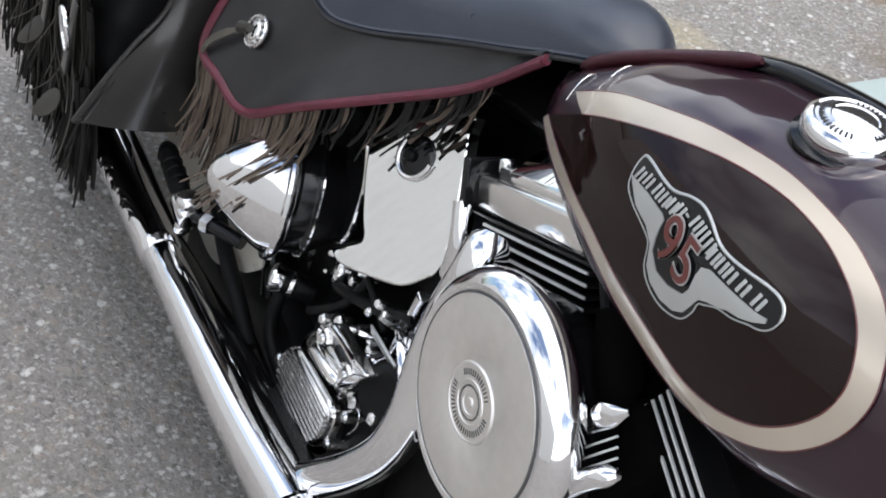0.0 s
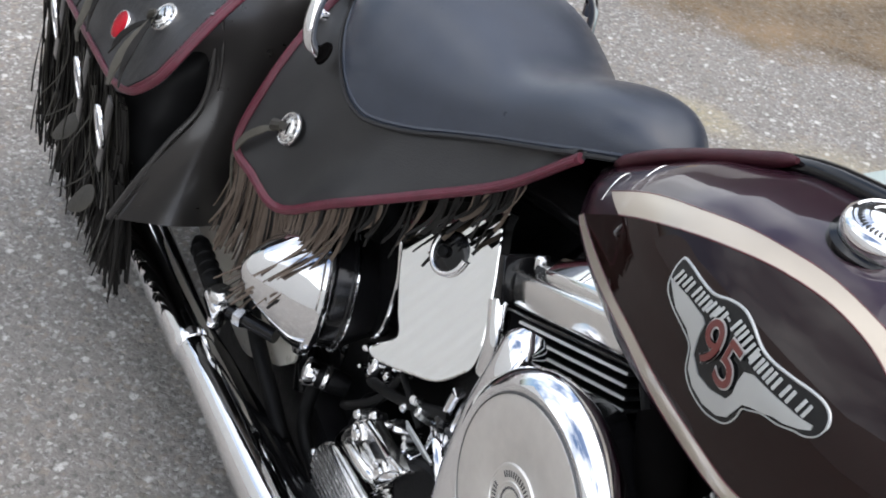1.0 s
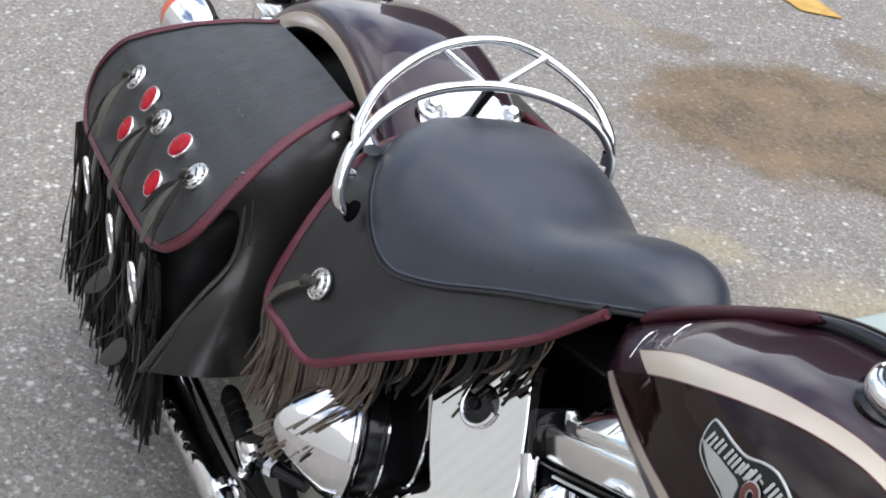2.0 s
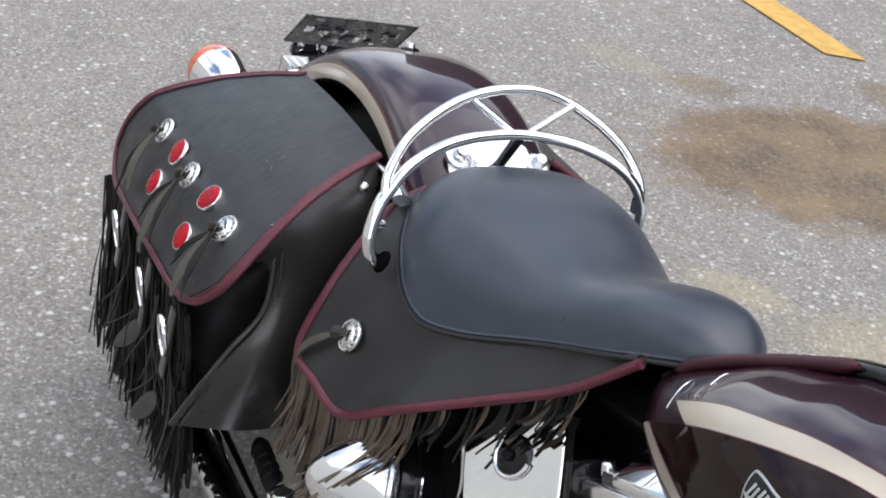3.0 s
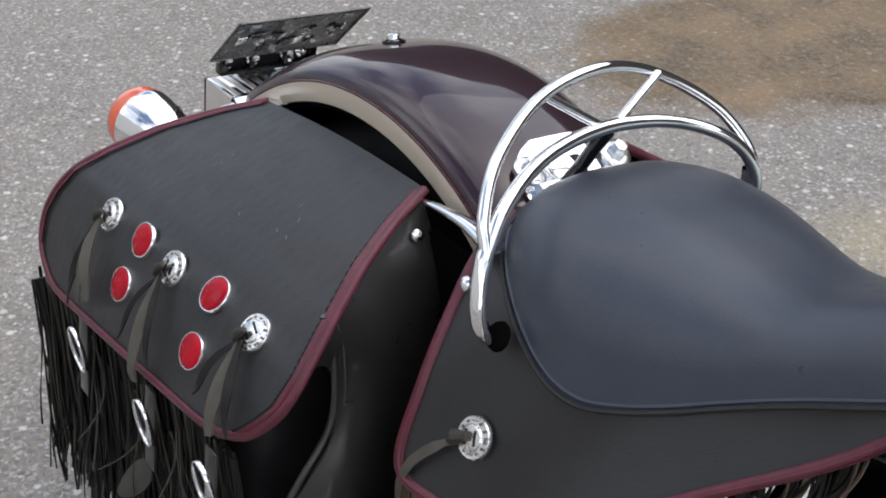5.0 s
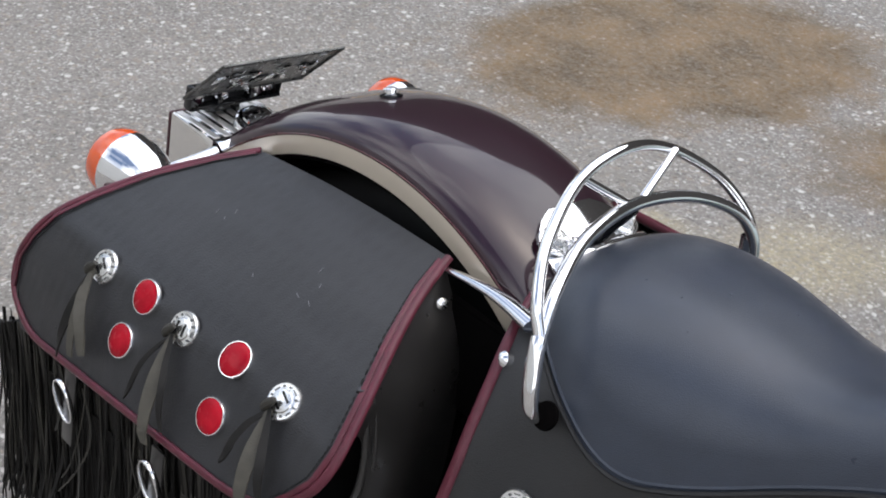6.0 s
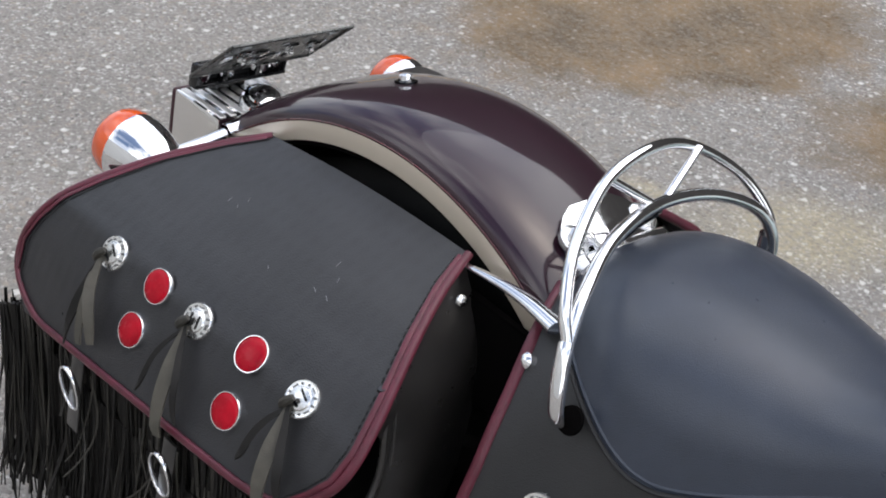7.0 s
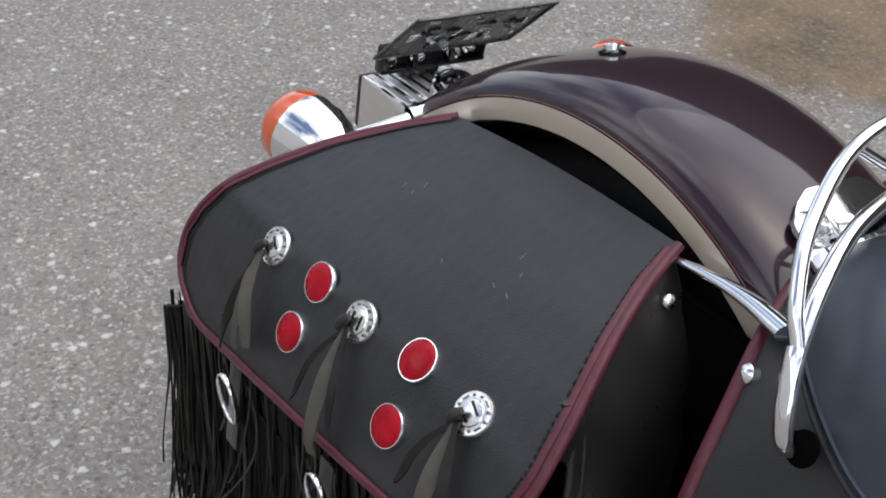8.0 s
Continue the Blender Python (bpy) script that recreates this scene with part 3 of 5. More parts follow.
def tank_paint():
    a, c = [curve([V(*p, 0) for p in line], 110) for line in (RING_OUT, RING_IN)]
    rows = [[on_tank(p.x + (q.x - p.x) * u, p.y + (q.y - p.y) * u, 0.0017) for p, q in zip(a, c)] for u in (0, 0.25, 0.5, 0.75, 1)]
    part("side_stripe", grid(rows), GOLD, tank, "champagne painted stripe looping round the tank side")
    mid = V(0.95, 0.785, 0)
    rows = [[on_tank(q.x + (mid.x - q.x) * u, q.y + (mid.y - q.y) * u, 0.0014) for q in c] for u in (0, 0.2, 0.4, 0.6, 0.8, 0.97)]
    part("side_panel", grid(rows, closed=True), PANEL, tank, "dark brown panel inside the stripe")
    part("pinstripe", tube([on_tank(q.x, q.y, 0.0016) for q in c], 0.0007, 5), PIN, tank, "thin red pinstripe")
    part("pinstripe", tube([on_tank(q.x, q.y, 0.0016) for q in a], 0.0006, 5), PIN, tank)


tank_paint()

BADGE = [(0.8847, 0.8123), (0.8948, 0.8163), (0.9159, 0.8183), (0.9322, 0.8208), (0.9455, 0.8269), (0.959, 0.8305), (0.9737, 0.83), (0.9923, 0.8269), (1.0063, 0.8275), (1.0249, 0.8309), (1.0395, 0.834), (1.0506, 0.835), (1.0585, 0.833), (1.0627, 0.8277), (1.0616, 0.8196), (1.0556, 0.8138), (1.0469, 0.8101), (1.0363, 0.8047), (1.0288, 0.8024), (1.0212, 0.8001), (1.0127, 0.7944), (1.0075, 0.7905), (1.0068, 0.7827), (1.0029, 0.7733), (0.995, 0.7673), (0.9789, 0.7621), (0.9604, 0.763), (0.9479, 0.7698), (0.9408, 0.7841), (0.9277, 0.7879), (0.9061, 0.7901), (0.8908, 0.7953)]
WING = [(0.8889, 0.8004), (0.9149, 0.805), (0.9378, 0.8067), (0.9429, 0.805), (0.9454, 0.7931), (0.9487, 0.7833), (0.9612, 0.7767), (0.9769, 0.7784), (0.9929, 0.7852), (0.9957, 0.7924), (0.9942, 0.802), (0.9943, 0.8094), (1.001, 0.8131), (1.0251, 0.8159), (1.0465, 0.8193), (1.0555, 0.8222), (1.0564, 0.8193), (1.0493, 0.8139), (1.0392, 0.8085), (1.0303, 0.8058), (1.023, 0.8018), (1.0134, 0.7976), (1.0065, 0.7935), (1.004, 0.7861), (1.0005, 0.7762), (0.9926, 0.7701), (0.9773, 0.7658), (0.9616, 0.7667), (0.9508, 0.7724), (0.9438, 0.7857), (0.9317, 0.7914), (0.912, 0.7924)]
LETTERS = [(0.8971, 0.8065), (0.9083, 0.8096), (0.9217, 0.812), (0.932, 0.8132), (0.9409, 0.8152), (0.9489, 0.8175), (0.9564, 0.82), (0.9672, 0.8219), (0.9774, 0.8221), (0.9883, 0.821), (0.9963, 0.8199), (1.0056, 0.8206), (1.0153, 0.8212), (1.0286, 0.8226), (1.0434, 0.8244)]


def tank_badge():
    def plate(name, pts, lift, edge, material, parent, label=""):
        """A thin raised plate of any outline that follows the tank side."""
        bm = bmesh.new()
        f = bm.faces.new([bm.verts.new((x, z, 0)) for x, z in pts])
        bmesh.ops.triangulate(bm, faces=[f])
        bmesh.ops.subdivide_edges(bm, edges=bm.edges[:], cuts=2, use_grid_fill=True)
        rim = [e for e in bm.edges if len(e.link_faces) == 1]
        skirt = bmesh.ops.extrude_edge_only(bm, edges=rim)
        low = {v for v in skirt["geom"] if isinstance(v, bmesh.types.BMVert)}
        for v in bm.verts:
            v.co = on_tank(v.co.x, v.co.y, edge if v in low else lift)
        bmesh.ops.recalc_face_normals(bm, faces=bm.faces)
        return part(name, bm, material, parent, label)

    def number(lift, thick, swell, material, label=""):
        cu = bpy.data.curves.new("badge_number", "FONT")
        cu.body, cu.size, cu.align_x, cu.align_y, cu.extrude, cu.offset = "95", 0.045, "CENTER", "CENTER", thick, swell
        ob = bpy.data.objects.new("badge_number", cu)
        scene.collection.objects.link(ob)
        me = bpy.data.meshes.new_from_object(ob.evaluated_get(bpy.context.evaluated_depsgraph_get()))
        bpy.data.objects.remove(ob)
        bm = bmesh.new()
        bm.from_mesh(me)
        for v in bm.verts:
            a = radians(2)
            x, z = v.co.x * 0.98 * math.cos(a) - v.co.y * math.sin(a) - 0.15 * v.co.y, v.co.x * math.sin(a) + v.co.y * math.cos(a)
            v.co = on_tank(0.9705 + x, 0.8005 + z * 0.92, lift + v.co.z)
        part("badge_number", bm, material, base, label)

    rim = [(p.x, p.y) for p in closed_curve(BADGE, 128)]
    base = plate("badge", rim, 0.0022, 0.0, BLACK, tank, "silver and black winged anniversary badge")
    ring = [on_tank(x, z, 0.0022) for x, z in rim]
    part("badge_rim", tube(ring + ring[:1], 0.00065, 6), SILVER, base, "thin raised silver edge")
    part("badge_crest", tube(ring[:54], [0.0006] + [0.0012] * 52 + [0.0006], 8), SILVER, base, "thicker silver line along the top")
    plate("badge_wing", WING, 0.0032, 0.0020, SILVER, base, "silver wings round the number")
    # plain bars in place of the maker's name
    for k, (x, z) in enumerate(LETTERS):
        if k == 6:
            c = on_tank(x, z, 0.0028)
            part("letter_bar", box(aim(c, on_tank(x, z, 0.01) - c, (0.05, 0, 1)), 0.0014, 0.0040, 0.0008, 0), SILVER, base)
            continue
        for d, tall in ((-0.0027, 0.0100), (0.0027, 0.0100)):
            c = on_tank(x + d, z + 0.05 * d, 0.0028)
            part("letter_bar", box(aim(c, on_tank(x + d, z, 0.01) - c, (0.05, 0, 1)), tall, 0.0028, 0.0008, 0.0002, 1), SILVER, base)
    number(0.0040, 0.0004, 0.0012, SILVER)
    number(0.0048, 0.0005, 0.0, BADGE_RED, "dark red number 95")


tank_badge()


def tank_top():
    m = aim((0.953, -0.050, 0.889), (-0.05, -0.14, 1))
    cap = part("fuel_cap", lathe([(0.031, -0.012), (0.0335, 0.0), (0.0335, 0.005), (0.0315, 0.0095), (0.028, 0.0115), (0.0265, 0.0108), (0.017, 0.0135), (0.016, 0.0128), (0, 0.0145)], m, 40), CHROME, tank, "round chrome fuel cap")
    letter_ring(m, 0.0217, 20, (4, 5, 14, 15), 0.0123, 0.0056, BLACK, cap, "cap_mark")
    part("cap_seat", lathe([(0.039, -0.012), (0.038, -0.006), (0.033, -0.004)], m, 36), BLACK, tank)
    # centre console and the leather bib that joins it to the seat
    line = [V(x, 0, tank_at(x)[1] + 0.004) for x in np.linspace(0.79, 1.2, 20)]
    part("console", tube(line, [0.010] + [0.013] * 18 + [0.010], 14, flat=0.7), BLACK, tank, "black centre console")
    bib = curve([V(0.668, -0.050, 0.746), V(0.70, -0.042, 0.776), V(0.75, -0.029, 0.813), V(0.818, -0.014, 0.857)], 28)
    part("tank_bib", tube(bib, [0.003, 0.0060] + [0.0078] * 24 + [0.0065, 0.003], 20, flat=0.85), MAROON, tank, "rolled burgundy leather edge on the tank top")
    for a, c in (((0.724, -0.080), (0.733, -0.104)), ((0.750, -0.068), (0.755, -0.090))):
        pts = []
        for u in np.linspace(0, 1, 10):
            x, y = a[0] + (c[0] - a[0]) * u, a[1] + (c[1] - a[1]) * u
            w, zt, zc, zb = tank_at(x)
            z = zc + (zt - zc) * max(0.0, 1 - (abs(y) / w) ** 2.2) ** (1 / 2.2)
            pts.append(V(x, y, z + 0.001 + 0.003 * math.sin(math.pi * u)))
        part("wire_loop", tube(pts, 0.0005, 6), DULL_CHROME, tank, "thin bright wire loop")


tank_top()
tank.location += V(0.008, 0, 0.003)

# ---------------------------------------------------------------- rear fender, wheel and rail
AX, AZ = 0.0, 0.33


def ring_point(r, deg, y):
    a = radians(deg)
    return V(AX + r * math.cos(a), y, AZ + r * math.sin(a))


def flare(deg):
    """The tail of the fender swings outwards."""
    return 0.0 if deg < 125 else 0.028 * ((deg - 125) / 45) ** 1.6


def rear_fender():
    rows = []
    for k in range(57):
        deg = 40 + 132 * k / 56
        row = []
        for j in range(29):
            u = -1 + 2 * j / 28
            y = 0.102 * math.copysign(min(1.0, abs(u) / 0.82) ** 0.92, u)
            if abs(u) <= 0.82:
                r = 0.368 + 0.030 * (1 - (abs(u) / 0.82) ** 2.6) ** 0.55
            else:
                r = 0.368 - 0.022 * (abs(u) - 0.82) / 0.18
            row.append(ring_point(r + flare(deg), deg, y))
        rows.append(row)
    f = part("rear_fender", grid(rows, thick=0.003), PAINT, bike, "glossy dark burgundy rear fender")
    # added sheet whose near-black colour holds the shade of the wheel well
    part("fender_shade_sheet", grid([[ring_point(0.343, d, y) for y in (-0.098, -0.05, 0.0, 0.05, 0.098)] for d in np.linspace(45, 172, 50)], thick=0.002), DEEP, f, "near-black sheet under the fender, shade put into its colour")
    for s in (-1, 1):
        rows = [[ring_point(r + flare(d), d, s * (0.1032 + dy)) for r, dy in ((0.3475, 0.0005), (0.353, 0.0007), (0.359, 0.0006), (0.364, 0.0004), (0.368, -0.0004))] for d in np.linspace(44, 160, 60)]
        part("fender_stripe", grid(rows), GOLD, f, "champagne stripe along the fender edge")
        part("fender_pinstripe", tube([ring_point(0.3695 + flare(d), d, s * 0.1018) for d in np.linspace(44, 160, 60)], 0.0007, 5), PIN, f)
    m = aim(ring_point(0.397, 107.5, 0.0), ring_point(1, 107.5, 0) - V(AX, 0, AZ))
    stud = part("fender_stud", lathe([(0.008, -0.004), (0.008, 0.002), (0.0055, 0.003), (0.005, 0.004), (0.008, 0.005), (0.0078, 0.009), (0.005, 0.0108), (0, 0.011)], m, 16), CHROME, f, "chrome stud on a black washer")
    part("washer", lathe([(0.013, -0.004), (0.013, 0.003), (0.009, 0.004)], m, 16), BLACK, stud)
    return f


fender = rear_fender()


def rear_wheel():
    m = aim((AX, 0, AZ), (0, 1, 0))
    prof = [(0.20, -0.055), (0.235, -0.066), (0.29, -0.066), (0.318, -0.048), (0.327, 0.0), (0.318, 0.048), (0.29, 0.066), (0.235, 0.066), (0.20, 0.055)]
    w = part("rear_wheel", lathe(prof, m, 56), RUBBER, bike, "black rear tyre under the fender")
    part("rim", lathe([(0.20, -0.056), (0.205, -0.05), (0.19, -0.03), (0.19, 0.03), (0.205, 0.05), (0.20, 0.056)], m, 48), CHROME, w)
    part("hub", lathe([(0, -0.09), (0.03, -0.09), (0.05, -0.06), (0.05, 0.06), (0.03, 0.09), (0, 0.09)], m, 24), BLACK, w)
    part("wheel_disc", lathe([(0.04, -0.02), (0.19, -0.012), (0.19, 0.012), (0.04, 0.02)], m, 40), BLACK, w)


rear_wheel()


def grab_rail():
    front = [V(0.295, 0.183, 0.612), V(0.292, 0.186, 0.650), V(0.285, 0.180, 0.696), V(0.267, 0.148, 0.729), V(0.240, 0.085, 0.748), V(0.224, 0.0, 0.754)]
    front = [V(p.x - 0.02 * p.y / 0.18, p.y * 0.92, p.z) for p in front] + [V(p.x + 0.006 * max(0, (0.70 - p.z) / 0.09), -p.y + 0.004 * max(0, (0.70 - p.z) / 0.09), p.z) for p in front[-2:1:-1]]
    rail = part("grab_rail", tube(curve(front, 70), 0.0066, 14), CHROME, bike, "polished chrome rail arched over the seat back")
    back = [V(0.285, 0.180, 0.698), V(0.269, 0.174, 0.722), V(0.240, 0.142, 0.756), V(0.208, 0.075, 0.787), V(0.198, 0.0, 0.800)]
    back = [V(p.x - 0.02 * p.y / 0.18, p.y * 0.92, p.z) for p in back] + [V(p.x, -p.y, p.z) for p in back[-2::-1]]
    part("rear_hoop", tube(curve(back, 60), 0.0058, 12), CHROME, rail, "thin chrome upper hoop")
    for s in (-1, 1):
        if s < 0:
            # flat disc on the skirt; the hole's darkness is only its colour
            part("foot_hole_disc", lathe([(0, 0.0), (0.0125, 0.0), (0.0135, -0.003)], aim((0.3085, s * 0.176, 0.629), (-0.1, s * 0.88, 0.45)), 24), DEEP, rail, "near-black disc for the shaded hole round the rail foot")
            foot = curve([V(0.285, s * 0.1805, 0.697), V(0.289, s * 0.185, 0.690), V(0.295, s * 0.1905, 0.674), V(0.301, s * 0.1935, 0.654), V(0.304, s * 0.189, 0.636), V(0.305, s * 0.172, 0.622)], 30)
            part("rail_foot", tube(foot, 0.0076, 16), CHROME, rail, "thicker chrome foot bent into the skirt")
        part("brace", tube([V(0.224, s * 0.004, 0.752), V(0.205, s * 0.070, 0.788)], 0.0045, 10), CHROME, rail)
        if s > 0:
            part("collar", lathe([(0.0085, -0.008), (0.0085, 0.008)], aim((0.279 if s < 0 else 0.260, s * (0.182 if s < 0 else 0.167), 0.688), (-0.1, -s * 0.1, 1)), 14), CHROME, rail)
    part("stay", tube([V(0.222, 0, 0.748), V(0.205, 0.002, 0.722), V(0.188, 0.004, 0.692)], 0.007, 10), BLACK, rail, "black stay down to the fender")


grab_rail()


def fender_skin(deg, y, lift):
    """A place on the top of the rear fender."""
    q = (min(1.0, abs(y) / 0.102)) ** (1 / 0.92)
    return ring_point(0.368 + 0.030 * max(0.0, 1 - q ** 2.6) ** 0.55 + flare(deg) + lift, deg, y)


def seat_bracket():
    rows = []
    for k in range(11):
        u = k / 10
        half = 0.064 * math.sqrt(max(0.05, 1 - max(0, u - 0.45) ** 2 / 0.36)) + 0.006
        rows.append([fender_skin(57 + 12.5 * u, 0.012 + half * (-1 + 2 * i / 20), 0.006) for i in range(21)])
    b = part("seat_bracket", grid(rows, thick=0.004), CHROME, bike, "chrome seat bracket bolted over the fender")
    for y in (-0.043, 0.067):
        c = fender_skin(64.5, y, 0.008)
        n = fender_skin(64.5, y, 0.02) - c
        part("washer", lathe([(0.0165, -0.004), (0.0165, 0.001), (0.015, 0.0022), (0.009, 0.0024)], aim(c, n), 20), DULL_CHROME, b)
        part("bolt", lathe([(0.0105, 0.0), (0.0105, 0.007), (0.0075, 0.0095), (0.007, 0.014), (0, 0.015)], aim(c, n), 6), DULL_CHROME, b)
    part("bracket_fold", tube([fender_skin(61, 0.012 + y, 0.012) for y in np.linspace(-0.062, 0.062, 15)], 0.007, 10), CHROME, b, "rolled front edge")
    part("bracket_tab", box(aim(fender_skin(62.5, -0.010, 0.014), (0.5, 0, 0.87)), 0.030, 0.040, 0.010, 0.003), CHROME, b)


seat_bracket()


def strut():
    pts = curve([V(0.108, -0.118, 0.650), V(0.155, -0.121, 0.660), V(0.200, -0.128, 0.668), V(0.246, -0.138, 0.672)], 22)
    s = part("fender_strut", tube(pts, [0.004 + 0.0075 * k / 21 for k in range(22)], 14, flat=0.6), CHROME, bike, "tapered chrome fender strut")
    part("strut_bolt", lathe([(0.008, -0.01), (0.008, 0.006), (0.005, 0.009), (0, 0.010)], aim((0.236, -0.150, 0.632), (-0.3, -1, 0.4)), 14), CHROME, s)
    # added filler box, coloured near-black for the shade behind the bag
    inner = part("shade_rail", box(pose(0.10, -0.112, 0.57, 0, 0, 0), 0.34, 0.012, 0.11, 0.01), DEEP, bike, "near-black filler rail inside the saddlebag, coloured for the shade")


strut()


def turn_signal(s):
    c = V(-0.314, -0.193, 0.557) if s > 0 else V(-0.322, 0.226, 0.554)
    ax = V(-1, -0.12 * s, 0.02).normalized()
    m = aim(c, ax)
    prof = [(0, -0.056), (0.013, -0.054), (0.025, -0.046), (0.034, -0.032), (0.040, -0.012), (0.0420, 0.004), (0.0430, 0.008), (0.0430, 0.013), (0.041, 0.014)]
    house = part("turn_signal", lathe(prof, m, 32), CHROME, bike, "chrome bullet turn signal with orange lens")
    part("lens", lathe([(0.0422, 0.013), (0.0422, 0.022), (0.040, 0.034), (0.034, 0.043), (0.021, 0.049), (0, 0.051)], m, 32), ORANGE, house, "domed orange plastic lens")
    part("lens_notch", box(m @ pose(0.0372, 0, 0.020), 0.004, 0.016, 0.006, 0.001), RED, house)
    part("stem", tube([c + V(0.030, s * 0.020, 0.006), c + V(0.036, s * 0.060, 0.020), c + V(0.040, s * 0.106, 0.032)], [0.012, 0.0085, 0.009], 12), CHROME, house)
    part("stem_clamp", lathe([(0.012, -0.012), (0.013, 0.0), (0.012, 0.012)], aim(c + V(0.040, s * 0.098, 0.031), (0.1, 1, 0.2)), 14), CHROME, house)


for side in (1, -1):
    turn_signal(side)


def tail_lamp():
    t = part("tail_lamp", box(pose(-0.388, 0, 0.522, 0, -2, 0), 0.092, 0.128, 0.070, 0.004, 2), POLISHED, bike, "squared chrome tail lamp housing with a red lens")
    part("tail_lens", box(pose(-0.439, 0, 0.520, 0, -2, 0), 0.012, 0.122, 0.064, 0.004, 2), MAROON, t, "dark red lens")
    for k in range(8):
        part("rib", box(pose(-0.388, -0.055 + 0.0157 * k, 0.5572, 0, -2, 0), 0.084, 0.009, 0.0022, 0.001, 1), BRUSHED, t)
    m = Matrix(((0, 0.70, -0.714, -0.350), (1, 0, 0, 0.008), (0, 0.714, 0.70, 0.635), (0, 0, 0, 1)))
    p = part("licence_plate", slab([(-0.089, -0.050), (0.089, -0.050), (0.089, 0.050), (-0.089, 0.050)], m, 0.0015), PLATE, t, "licence plate seen from its dull back")
    part("plate_frame", tube([m @ V(x, y, 0) for x, y in ((-0.09, -0.05), (-0.09, 0.051), (0.09, 0.051), (0.09, -0.05), (-0.09, -0.05))], 0.0022, 8), PLATE, p)
    for k, (x, y) in enumerate(((-0.065, 0.040), (0.065, 0.040))):
        part("slot", box(m @ pose(x, y, -0.001), 0.014, 0.006, 0.003, 0.001), SILVER, p)
    r = random.Random(5)
    for k in range(16):
        part("embossing", box(m @ pose(-0.070 + 0.0095 * k, -0.006 + r.uniform(-0.022, 0.026), -0.001, 0, 0, r.uniform(-12, 12)), r.uniform(0.004, 0.016), r.uniform(0.004, 0.020), 0.0026, 0.001), BLACK if k % 3 else DULL_CHROME, p)
    for y, w in ((-0.078, 0.012), (0.078, 0.012), (-0.030, 0.008), (0.030, 0.008)):
        part("bracket_post", box(pose(-0.407, y * 0.82 + 0.010, 0.585, 0, 6, 0), 0.014, w, 0.032, 0.002), BLACK, p, "black plate bracket post")
    part("bracket_foot", box(pose(-0.408, 0.010, 0.571, 0, 0, 0), 0.016, 0.140, 0.005, 0.002), BLACK, p)
    part("bracket_back", box(pose(-0.414, 0.010, 0.585, 0, 6, 0), 0.004, 0.138, 0.030, 0.001), STITCH, p, "black bracket plate")
    part("bracket_rail", tube([V(-0.402, -0.060, 0.600), V(-0.402, 0.080, 0.600)], 0.003, 8), BLACK, p)
    dome = part("plate_lamp", lathe([(0.027, -0.012), (0.028, 0.0), (0.026, 0.005), (0.021, 0.007), (0.019, 0.013), (0.010, 0.018), (0, 0.019)], aim((-0.352, 0.006, 0.566), (0.25, -0.1, 1)), 28), CHROME, p, "round chrome lamp cup")
    part("cup_ring", lathe([(0.022, 0.004), (0.0235, 0.008), (0.022, 0.010)], aim((-0.352, 0.006, 0.566), (0.25, -0.1, 1)), 28), BLACK, dome)
    for y, r in ((-0.050, 0.010), (-0.012, 0.009), (0.040, 0.012), (0.058, 0.007)):
        part("bolt", lathe([(r, -0.006), (r, 0.004), (r * 0.6, 0.006), (r * 0.55, 0.014), (0, 0.015)], aim((-0.409, y, 0.585), (1, -0.1, 0.2)), 12), CHROME, p)
    part("bracket_stem", box(pose(-0.417, 0, 0.562, 0, 0, 0), 0.012, 0.05, 0.020, 0.002), BLACK, p)
    for x, y in ((-0.05, 0.004), (0.015, 0.012), (0.052, 0.006), (-0.02, -0.02)):
        part("nut", lathe([(0.006, 0), (0.006, 0.005), (0.0035, 0.006), (0.0035, 0.010), (0, 0.010)], m @ pose(x, y, -0.001, 180, 0, 0), 6), DULL_CHROME, p)


tail_lamp()

# ---------------------------------------------------------------- saddlebag
bag = thing("saddlebag", (-0.06, -0.22, 0.29), "black leather saddlebag with burgundy piping, conchos, red reflectors and fringe", "saddlebag", "pair of saddlebags")

LID = [  # y, z at the rear, z at the front, x at the rear, x at the front
    (-0.114, 0.630, 0.661, -0.189, 0.111),
    (-0.155, 0.611, 0.641, -0.224, 0.123),
    (-0.205, 0.583, 0.616, -0.264, 0.147),
    (-0.255, 0.548, 0.574, -0.300, 0.173),
    (-0.286, 0.522, 0.534, -0.322, 0.184),
    (-0.301, 0.488, 0.505, -0.342, 0.180),
    (-0.311, 0.458, 0.484, -0.352, 0.166),
    (-0.321, 0.420, 0.464, -0.346, 0.148),
    (-0.330, 0.388, 0.448, -0.306, 0.118),
]


def lid_point(u, v, lift=0.0):
    """u: 0 rear to 1 front; v: 0 inner top to 1 lower hem."""
    q = v * (len(LID) - 1)
    i = min(len(LID) - 2, int(q))
    t = q - i
    y, zr, zf, xr, xf = [a + (b - a) * t for a, b in zip(LID[i], LID[i + 1])]
    bow = math.sin(math.pi * u)
    p = V(xr + (xf - xr) * u, y - 0.006 * bow * v, zr + (zf - zr) * u + 0.006 * bow)
    if lift:
        e = 0.01
        du = lid_point(min(1, u + e), v) - lid_point(max(0, u - e), v)
        dv = lid_point(u, min(1, v + e)) - lid_point(u, max(0, v - e))
        n = du.cross(dv).normalized()
        if n.y > 0:
            n = -n
        p = p + n * lift
    return p


def lid_normal(u, v):
    return (lid_point(u, v, 0.01) - lid_point(u, v)).normalized()


